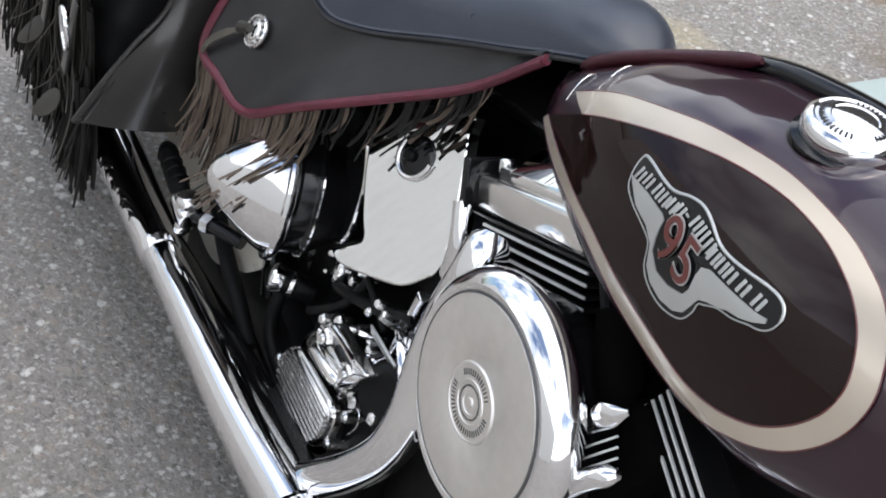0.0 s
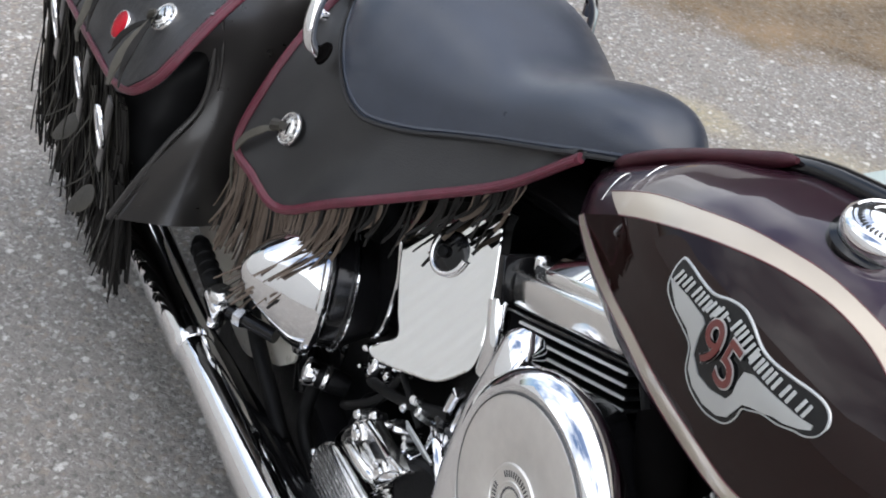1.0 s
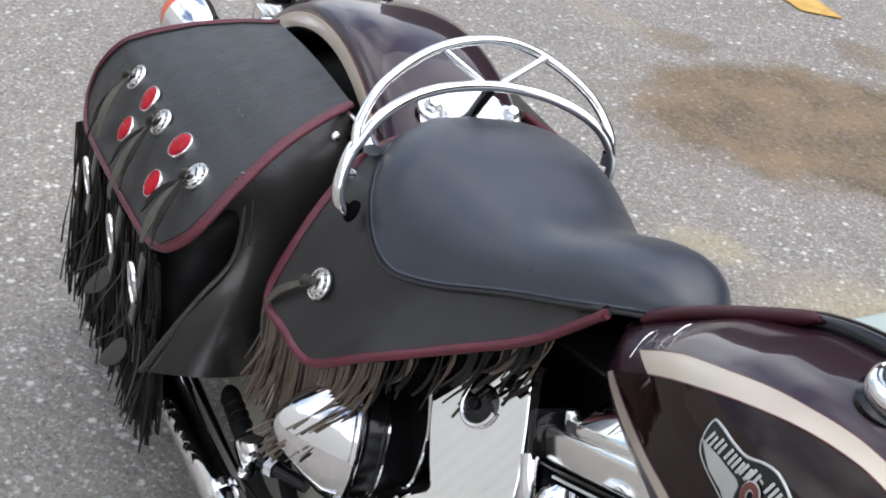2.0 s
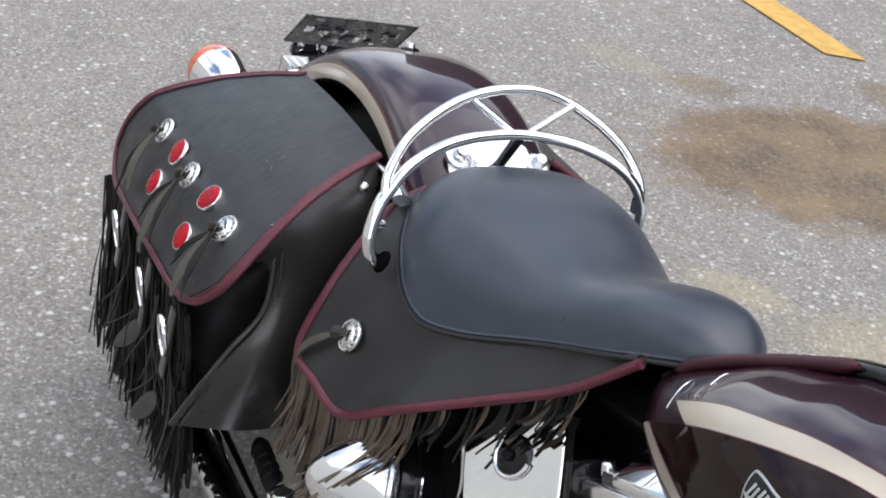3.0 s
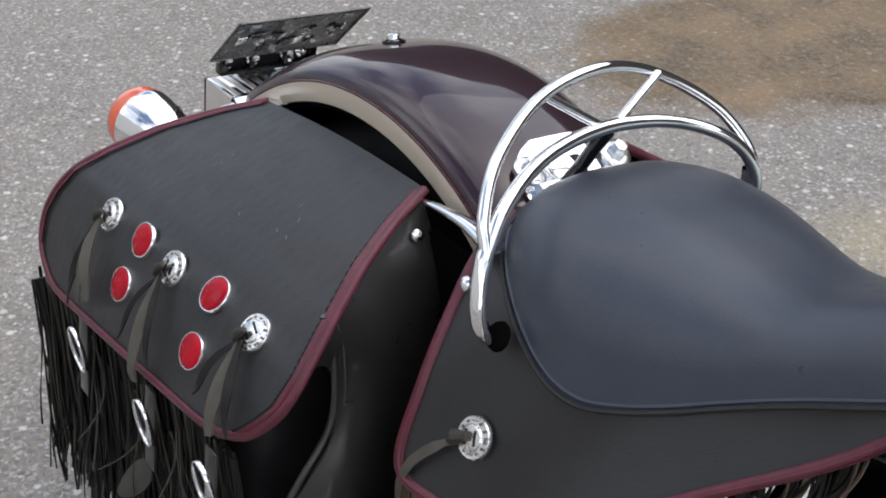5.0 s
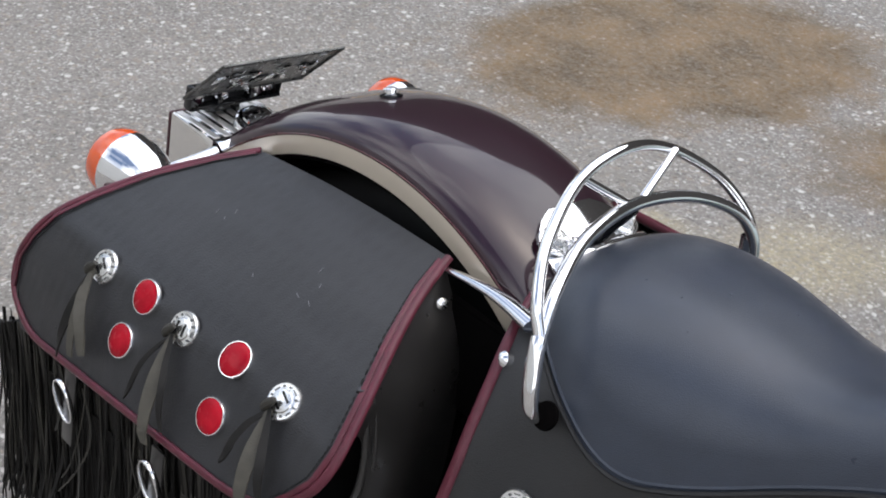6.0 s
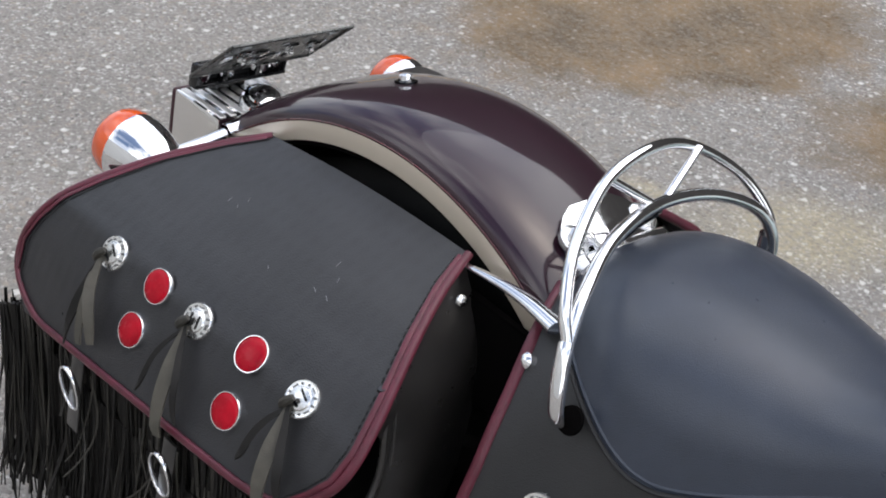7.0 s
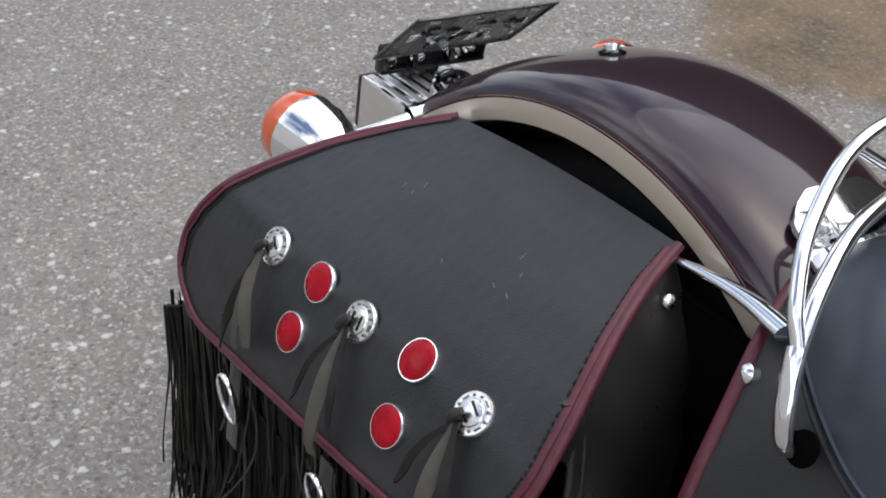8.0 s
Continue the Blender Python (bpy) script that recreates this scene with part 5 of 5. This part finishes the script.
    for x, z in ((0.58, 0.35), (0.61, 0.325), (0.66, 0.31), (0.70, 0.33), (0.56, 0.315)):
        part("bolt", lathe([(0.007, -0.01), (0.007, 0.006), (0.004, 0.008), (0, 0.008)], aim((x, -0.128, z), (0, -1, 0.3)), 8), DULL_CHROME, core)
    return core


core = engine_core()


def xz_slab(outline, y, h, bevel, name, material, parent, label="", seg=3, smooth_to=0):
    """A plate in a plane that faces the rider's right, from an outline of (x, z)."""
    pts = [(p.x, p.y) for p in closed_curve(outline, smooth_to)] if smooth_to else outline
    m = Matrix(((1, 0, 0, 0), (0, 0, -1, y), (0, 1, 0, 0), (0, 0, 0, 1)))
    return part(name, slab(pts, m, h, bevel, seg), material, parent, label, sharp=8)


COIL_FACE = aim((0.575, -0.105, 0.455), (0.211, -0.896, 0.391))
COIL = [(0.0885, 0.1044), (0.0584, 0.083), (0.0356, 0.066), (0.0054, 0.0378), (-0.0132, 0.0189), (-0.0328, 0.0309), (-0.0465, 0.0388), (-0.0494, 0.0241), (-0.037, -0.007), (-0.0198, -0.0422), (-0.0096, -0.0564), (0.0083, -0.069), (0.0293, -0.0769), (0.0595, -0.0668), (0.1002, -0.0417), (0.1485, -0.0078), (0.1648, 0.0033), (0.1294, 0.0647)]
COIL_NOTCH = (0.0928, 0.0258)


def coil_cover():
    """Chrome shield with a rounded foot between the rear cylinder and the oil tank."""
    m = COIL_FACE
    c = part("coil_cover", slab([(p.x, p.y) for p in closed_curve(COIL, 108)], m, 0.016, 0.0022, 2), MIRROR, bike, "mirror chrome cover with a rounded foot", sharp=8)
    u, v = COIL_NOTCH
    ring = [m @ V(u + 0.024 * math.sin(t), v + 0.0215 * math.cos(t), 0.0185) for t in np.linspace(math.pi * 0.95, 2 * math.pi * 1.03, 22)]
    part("cover_notch", tube(ring, 0.0036, 10), CHROME, c, "bright rolled edge of the notch")
    part("ignition_boss", lathe([(0.021, 0.0), (0.021, 0.003), (0.018, 0.0045), (0, 0.005)], m @ pose(u, v, 0.0155), 28), BLACK, c)
    part("ignition_key", lathe([(0.007, 0.0), (0.007, 0.005), (0.005, 0.007), (0, 0.007)], m @ pose(u - 0.004, v + 0.004, 0.020), 16), ENGINE, c)
    # black strap with a bright edge in front of the cover
    strap = [(0.4380, 0.484), (0.4530, 0.437), (0.4660, 0.392), (0.4800, 0.380), (0.4935, 0.387), (0.5040, 0.418), (0.5000, 0.470), (0.4800, 0.508), (0.4570, 0.525)]
    b = xz_slab(strap, -0.098, 0.012, 0.004, "strap", BLACK, bike, "glossy black strap beside the chrome cover", smooth_to=54)
    edge = curve([V(x, -0.1105, z) for x, z in ((0.480, 0.3795), (0.494, 0.387), (0.5045, 0.418), (0.5005, 0.470), (0.481, 0.509))], 24)
    part("strap_edge", tube(edge, 0.0022, 8), CHROME, b, "bright metal edge")
    part("strap_bolt", lathe([(0.007, -0.004), (0.007, 0.004), (0.005, 0.006), (0, 0.006)], aim((0.469, -0.111, 0.402), (0, -1, 0.1)), 10), DULL_CHROME, b)
    return c


coil_cover()


def oil_tank():
    """Conical chrome cover with a rolled rim, its drum, and the fittings below."""
    m = aim((0.413, -0.160, 0.398), (-0.27, -0.95, 0.03))
    h = part("cone_cover", lathe([(0.0780, -0.007), (0.0822, -0.004), (0.0835, 0.001), (0.0818, 0.0045), (0.0780, 0.006), (0.0765, 0.0050), (0.0752, 0.008), (0.0690, 0.020), (0.0520, 0.041), (0.0350, 0.060), (0.0200, 0.0735), (0.0105, 0.079), (0.0045, 0.081), (0, 0.0813)], m, 64), CHROME, bike, "conical chrome cover with a rolled rim")
    # chrome drum given a black colour in place of its dark reflection
    part("drum", lathe([(0.0700, -0.035), (0.0722, -0.033), (0.0722, -0.030), (0.0705, -0.028), (0.0705, -0.012), (0.0780, -0.005)], m, 52), BLACK, h, "drum behind the cone, black for the dark reflection in its chrome")
    part("drum_band", lathe([(0.0708, -0.036), (0.0732, -0.035), (0.0732, -0.033), (0.0708, -0.032)], m, 52), CHROME, h, "thin chrome edge of the drum")
    part("drum_back", lathe([(0, -0.08), (0.046, -0.08), (0.056, -0.060), (0.0705, -0.035)], m, 36), ENGINE, h)
    for k, (du, dv) in enumerate(((0.050, 0.035), (-0.050, 0.035), (0.0, -0.062))):
        part("bolt", lathe([(0.005, -0.006), (0.005, 0.004), (0.003, 0.006), (0, 0.006)], m @ pose(du, dv, -0.002), 8), DULL_CHROME, h)
    for p, r in (((0.421, -0.135, 0.269), 0.017), ((0.511, -0.110, 0.368), 0.021)):
        d = (-0.45, -0.85, 0.12)
        c = part("sight_cap", lathe([(r, -0.010), (r * 1.06, -0.004), (r * 1.06, 0.002), (r * 0.9, 0.005), (r * 0.82, 0.003), (r * 0.6, 0.006), (0, 0.0075)], aim(p, d), 26), CHROME, h, "small round chrome cap")
        part("sight_cap_stem", lathe([(r * 0.8, -0.05), (r * 0.9, -0.03), (r * 0.9, -0.010)], aim(p, d), 20), ENGINE, c)
        part("stem_clip", lathe([(r * 0.9, -0.026), (r * 0.98, -0.024), (r * 0.98, -0.020), (r * 0.9, -0.018)], aim(p, d), 20), DULL_CHROME, c)
    part("hose", tube(curve([V(0.42, -0.12, 0.26), V(0.44, -0.13, 0.20), V(0.50, -0.12, 0.16)], 12), 0.009, 10), RUBBER, h)
    # folded foot peg: rubber sleeve, chrome clevis with a domed bolt
    k = part("foot_peg", tube(curve([V(0.142, -0.194, 0.245), V(0.190, -0.195, 0.241), V(0.236, -0.195, 0.239)], 12), [0.008, 0.0125] + [0.0135] * 8 + [0.0130, 0.010], 16), RUBBER, bike, "folded foot peg with a black rubber sleeve")
    for x in (0.160, 0.178, 0.196, 0.214):
        part("peg_ring", lathe([(0.0132, -0.003), (0.0144, -0.0015), (0.0144, 0.0015), (0.0132, 0.003)], aim((x, -0.1948, 0.2425), (1, 0, -0.06)), 16), RUBBER, k)
    c = part("clevis", box(pose(0.264, -0.196, 0.240, 10, 8, 6), 0.044, 0.034, 0.032, 0.009, 3), CHROME, k, "chrome peg clevis")
    part("clevis_cap", lathe([(0.0155, -0.012), (0.0170, 0.0), (0.0170, 0.006), (0.0120, 0.012), (0, 0.0135)], aim((0.268, -0.198, 0.254), (-0.15, -0.25, 0.95)), 8), DULL_CHROME, c, "faceted chrome bolt head")
    part("clevis_foot", lathe([(0.011, -0.014), (0.012, 0.0), (0.009, 0.010), (0, 0.012)], aim((0.272, -0.199, 0.220), (0.1, -0.35, -0.9)), 10), CHROME, c)
    part("peg_shaft", tube([V(0.276, -0.192, 0.242), V(0.305, -0.176, 0.248), V(0.345, -0.15, 0.255)], 0.0095, 12), BLACK, k)
    part("shaft_nut", lathe([(0.013, -0.006), (0.013, 0.006)], aim((0.300, -0.179, 0.247), (0.8, 0.45, 0.15)), 6), DULL_CHROME, k)
    plate = [(-0.050, 0.146), (0.040, 0.134), (0.130, 0.125), (0.206, 0.124), (0.248, 0.135), (0.290, 0.165), (0.325, 0.190), (0.347, 0.208), (0.374, 0.249), (0.300, 0.265), (0.150, 0.250), (0.000, 0.232)]
    xz_slab(plate, -0.1285, 0.004, 0.0015, "side_plate", CREAM, bike, "flat cream side panel", smooth_to=60)
    part("brake_hose", tube(curve([V(0.215, -0.150, 0.262), V(0.258, -0.152, 0.234), V(0.305, -0.152, 0.212), V(0.372, -0.152, 0.196), V(0.440, -0.150, 0.172)], 18), 0.0105, 12), RUBBER, bike, "black rubber hose beside the side panel")


oil_tank()


def starter():
    out = [(0.517, 0.2143), (0.5145, 0.2393), (0.5293, 0.2648), (0.5498, 0.2781), (0.5818, 0.2844), (0.617, 0.2894), (0.6423, 0.2933), (0.6558, 0.2848), (0.6576, 0.2602), (0.6492, 0.2356), (0.6346, 0.2174), (0.5991, 0.2066), (0.5395, 0.2006)]
    s = xz_slab(out, -0.135, 0.013, 0.005, "end_cover", POLISHED, core, "ribbed chrome end cover", smooth_to=60)
    loop = [(p.x, p.y) for p in closed_curve(out, 60)]
    cx, cz, tilt = 0.586, 0.246, 0.09
    for k in range(9):
        off = -0.0350 + 0.0079 * k
        cut = []
        for (x1, z1), (x2, z2) in zip(loop, loop[1:] + loop[:1]):
            d1, d2 = [(z - cz) * math.cos(tilt) - (x - cx) * math.sin(tilt) - off for x, z in ((x1, z1), (x2, z2))]
            if d1 * d2 < 0:
                f = d1 / (d1 - d2)
                x, z = x1 + (x2 - x1) * f, z1 + (z2 - z1) * f
                cut.append((x - cx) * math.cos(tilt) + (z - cz) * math.sin(tilt))
        if len(cut) < 2:
            continue
        a, b = min(cut) + 0.007, max(cut) - 0.007
        if b - a < 0.02:
            continue
        u = (a + b) / 2
        x, z = cx + u * math.cos(tilt) - off * math.sin(tilt), cz + u * math.sin(tilt) + off * math.cos(tilt)
        part("rib", box(pose(x, -0.1495, z, 0, -math.degrees(tilt), 0), b - a, 0.007, 0.0050, 0.0018), DULL_CHROME, s)
    for x, z in ((0.5054, 0.2192), (0.5533, 0.1841), (0.6711, 0.3032), (0.6584, 0.2477), (0.7398, 0.3641), (0.5664, 0.3419)):
        part("bolt", lathe([(0.0068, -0.02), (0.0068, 0.004), (0.0045, 0.0065), (0, 0.0065)], aim((x, -0.140, z), (0, -1, 0.1)), 8), DULL_CHROME, s)
    part("case_body", lathe([(0.070, -0.11), (0.070, -0.004), (0.066, 0.0)], aim((0.590, -0.134, 0.250), (0, -1, 0)), 36), ENGINE, s)
    # chrome clamp above it: a rolled bar, a sunk dark panel, two lobes with bolts and a pointed arm
    clamp = [(0.5533, 0.2922), (0.5554, 0.3101), (0.5696, 0.3327), (0.5875, 0.3572), (0.6052, 0.3622), (0.6307, 0.3645), (0.6559, 0.3698), (0.6744, 0.3754), (0.6817, 0.3735), (0.67, 0.3531), (0.6558, 0.3311), (0.656, 0.3215), (0.6505, 0.3084), (0.6316, 0.301), (0.6054, 0.2978), (0.576, 0.2935)]
    br = xz_slab(clamp, -0.130, 0.016, 0.004, "clamp", POLISHED, core, "folded chrome clamp", smooth_to=56)
    part("clamp_roll", tube(curve([V(0.572, -0.146, 0.306), V(0.590, -0.150, 0.316), V(0.615, -0.151, 0.322), V(0.644, -0.148, 0.326)], 14), [0.005] + [0.0085] * 12 + [0.005], 14), POLISHED, br, "rolled chrome bar")
    sunk = [(0.612, 0.345), (0.626, 0.363), (0.651, 0.367), (0.641, 0.349), (0.631, 0.344)]
    xz_slab(sunk, -0.1445, 0.003, 0.001, "clamp_panel", BLACK, br, "sunk dark panel", smooth_to=30)
    part("clamp_rim", tube(curve([V(0.592, -0.147, 0.356), V(0.622, -0.148, 0.364), V(0.654, -0.148, 0.368)], 10), 0.0022, 8), CHROME, br)
    for x, z in ((0.587, 0.3345), (0.6505, 0.344)):
        # black disc on the face, coloured for the shade inside the bolt pocket
        part("clamp_pocket_shade", lathe([(0, 0.0), (0.010, 0.0), (0.0105, 0.0015)], aim((x, -0.1465, z), (0, -1, 0.1)), 20), BLACK, br)
        ring = [V(x + 0.0118 * math.cos(a), -0.1475, z + 0.0118 * math.sin(a)) for a in np.linspace(0.3, 4.6, 18)]
        part("pocket_rim", tube(ring, 0.0028, 8), CHROME, br, "bright rim of a bolt pocket")
        part("bolt", lathe([(0.0062, -0.004), (0.0062, 0.003), (0.004, 0.005), (0, 0.005)], aim((x + 0.001, -0.1475, z), (0.1, -1, 0.15)), 10), DULL_CHROME, br)
    part("clamp_arm", tube(curve([V(0.652, -0.148, 0.330), V(0.664, -0.151, 0.349), V(0.680, -0.149, 0.372)], 10), [0.004] + [0.0062] * 7 + [0.005, 0.002], 10), CHROME, br, "pointed chrome arm")
    # near-black bar that draws the shaded gap along the clamp foot
    part("clamp_gap_shade", tube([V(0.561, -0.1475, 0.2955), V(0.5854, -0.1480, 0.2985), V(0.6145, -0.1480, 0.3028), V(0.6433, -0.1475, 0.3065)], 0.0022, 8), DEEP, br)
    part("wire_loop", tube(curve([V(0.6592, -0.14, 0.3173), V(0.6783, -0.14, 0.3267), V(0.6899, -0.14, 0.3254), V(0.6919, -0.14, 0.3105), V(0.6828, -0.14, 0.2893)], 18), 0.0011, 6), DULL_CHROME, core)
    part("solenoid", lathe([(0, 0.03), (0.034, 0.03), (0.038, 0.026), (0.038, -0.07)], aim((0.690, -0.10, 0.352), (0.25, -0.9, 0.1)), 30), ENGINE, core)
    part("label_plate", box(pose(0.657, -0.120, 0.387, 20, -6, 0), 0.066, 0.003, 0.012, 0.0008), SILVER, core, "thin silver label strip")
    part("half_band", tube(curve([V(0.655, -0.105, 0.412), V(0.690, -0.118, 0.418), V(0.722, -0.122, 0.398), V(0.735, -0.120, 0.362), V(0.738, -0.112, 0.330)], 22), [0.004] + [0.010] * 20 + [0.004], 14, flat=0.5), CHROME, core, "curved chrome band")
    # hoses, clips and bolt heads in the gap above the case
    for pts, r in ((((0.50, -0.10, 0.33), (0.54, -0.118, 0.36), (0.60, -0.112, 0.39), (0.66, -0.10, 0.43)), 0.0065), (((0.48, -0.11, 0.27), (0.52, -0.125, 0.31), (0.56, -0.118, 0.36), (0.57, -0.10, 0.42)), 0.0055), (((0.53, -0.10, 0.40), (0.58, -0.112, 0.405), (0.63, -0.108, 0.385)), 0.0045)):
        part("hose", tube(curve([V(*p) for p in pts], 16), r, 10), RUBBER, core)
    for k in range(22):
        x, z = 0.49 + 0.24 * rng.random(), 0.335 + 0.085 * rng.random()
        r = rng.uniform(0.0035, 0.0065)
        part("bolt", lathe([(r, -0.02), (r, 0.003), (r * 0.7, 0.005), (0, 0.0055)], aim((x, -0.108 - 0.012 * rng.random(), z), (rng.uniform(-0.5, 0.5), -1, rng.uniform(-0.1, 0.6))), 6 if k % 2 else 10), DULL_CHROME if k % 3 else CHROME, core)


starter()


def exhaust():
    pipe = curve([V(0.755, -0.215, 0.262), V(0.60, -0.220, 0.232), V(0.45, -0.222, 0.211), V(0.285, -0.224, 0.187)], 30)
    e = part("exhaust", tube(pipe, [0.031 - 0.008 * k / 29 for k in range(30)], 22), CHROME, bike, "long chrome exhaust pipe along the side")
    tail = curve([V(0.292, -0.224, 0.188), V(0.26, -0.224, 0.183), V(0.10, -0.226, 0.163), V(-0.10, -0.228, 0.142), V(-0.33, -0.23, 0.115)], 30)
    part("muffler", tube(tail, [0.0245, 0.026] + [0.027] * 28, 22), CHROME, e, "chrome muffler")
    up = curve([V(0.690, -0.172, 0.215), V(0.550, -0.172, 0.188), V(0.400, -0.174, 0.155), V(0.260, -0.176, 0.122), V(0.100, -0.178, 0.094), V(-0.33, -0.18, 0.075)], 24)
    part("inner_pipe", tube(up, 0.027, 18), BLACK, e, "black pipe behind the muffler")
    sh = curve([V(0.772, -0.140, 0.640), V(0.786, -0.155, 0.612), V(0.784, -0.160, 0.565), V(0.790, -0.165, 0.510), V(0.803, -0.170, 0.455), V(0.798, -0.175, 0.400), V(0.770, -0.183, 0.340), V(0.735, -0.190, 0.288), V(0.705, -0.195, 0.248)], 50)
    part("heat_shield", tube(sh, [0.012, 0.018] + [0.0205] * 46 + [0.020, 0.017], 20), CHROME, e, "curved chrome heat shield")
    low = curve([V(0.99, -0.15, 0.33), V(0.92, -0.18, 0.30), V(0.84, -0.2, 0.275), V(0.755, -0.215, 0.262)], 16)
    part("front_pipe", tube(low, 0.027, 18), CHROME, e)


exhaust()


def under_tank():
    """Cables and the top of the front cylinder below the tank."""
    for k in range(4):
        m = pose(1.033 + 0.0037 * k, -0.105, 0.6460 + 0.0092 * k, 0, 20.6, 0)
        part("cooling_fin", box(m, 0.100, 0.028, 0.0035, 0.001), ENGINE, core)
        part("fin_edge", box(m @ pose(0, -0.0148, 0), 0.098, 0.0018, 0.0022, 0), EDGE, core)
    part("intake_hose", tube(curve([V(0.975, -0.115, 0.61), V(0.955, -0.125, 0.660), V(0.92, -0.115, 0.69)], 14), 0.020, 14), DEEP, core, "black rubber intake hose")
    part("front_head", box(pose(0.965, 0.0, 0.575, 0, 12, 0), 0.20, 0.12, 0.14, 0.02, 3), ENGINE, core)
    part("chrome_wing", tube(curve([V(0.958, -0.150, 0.606), V(0.972, -0.156, 0.630), V(0.987, -0.154, 0.654), V(1.000, -0.146, 0.672)], 14), [0.002, 0.005, 0.008] + [0.0105] * 8 + [0.008, 0.005, 0.002], 14, flat=0.45, axis=(0.5, -0.6, 0.55)), CHROME, core, "curved chrome wing below the backing plate")
    for k in range(4):
        part("fin_edge", tube(curve([V(0.976 + 0.005 * k, -0.152, 0.600 - 0.006 * k), V(0.992 + 0.005 * k, -0.156, 0.628 - 0.006 * k), V(1.006 + 0.005 * k, -0.150, 0.654 - 0.006 * k)], 10), 0.0010, 6), EDGE, core)
    part("chrome_elbow", tube(curve([V(0.994, -0.158, 0.574), V(1.003, -0.162, 0.597), V(1.015, -0.160, 0.620), V(1.026, -0.152, 0.636)], 14), [0.006] + [0.0088] * 11 + [0.007, 0.004], 14), CHROME, core, "short bent chrome elbow")
    part("cable", tube(curve([V(0.87, -0.11, 0.70), V(0.93, -0.13, 0.68), V(0.975, -0.13, 0.62), V(0.99, -0.125, 0.55)], 18), 0.005, 8), RUBBER, core)


under_tank()
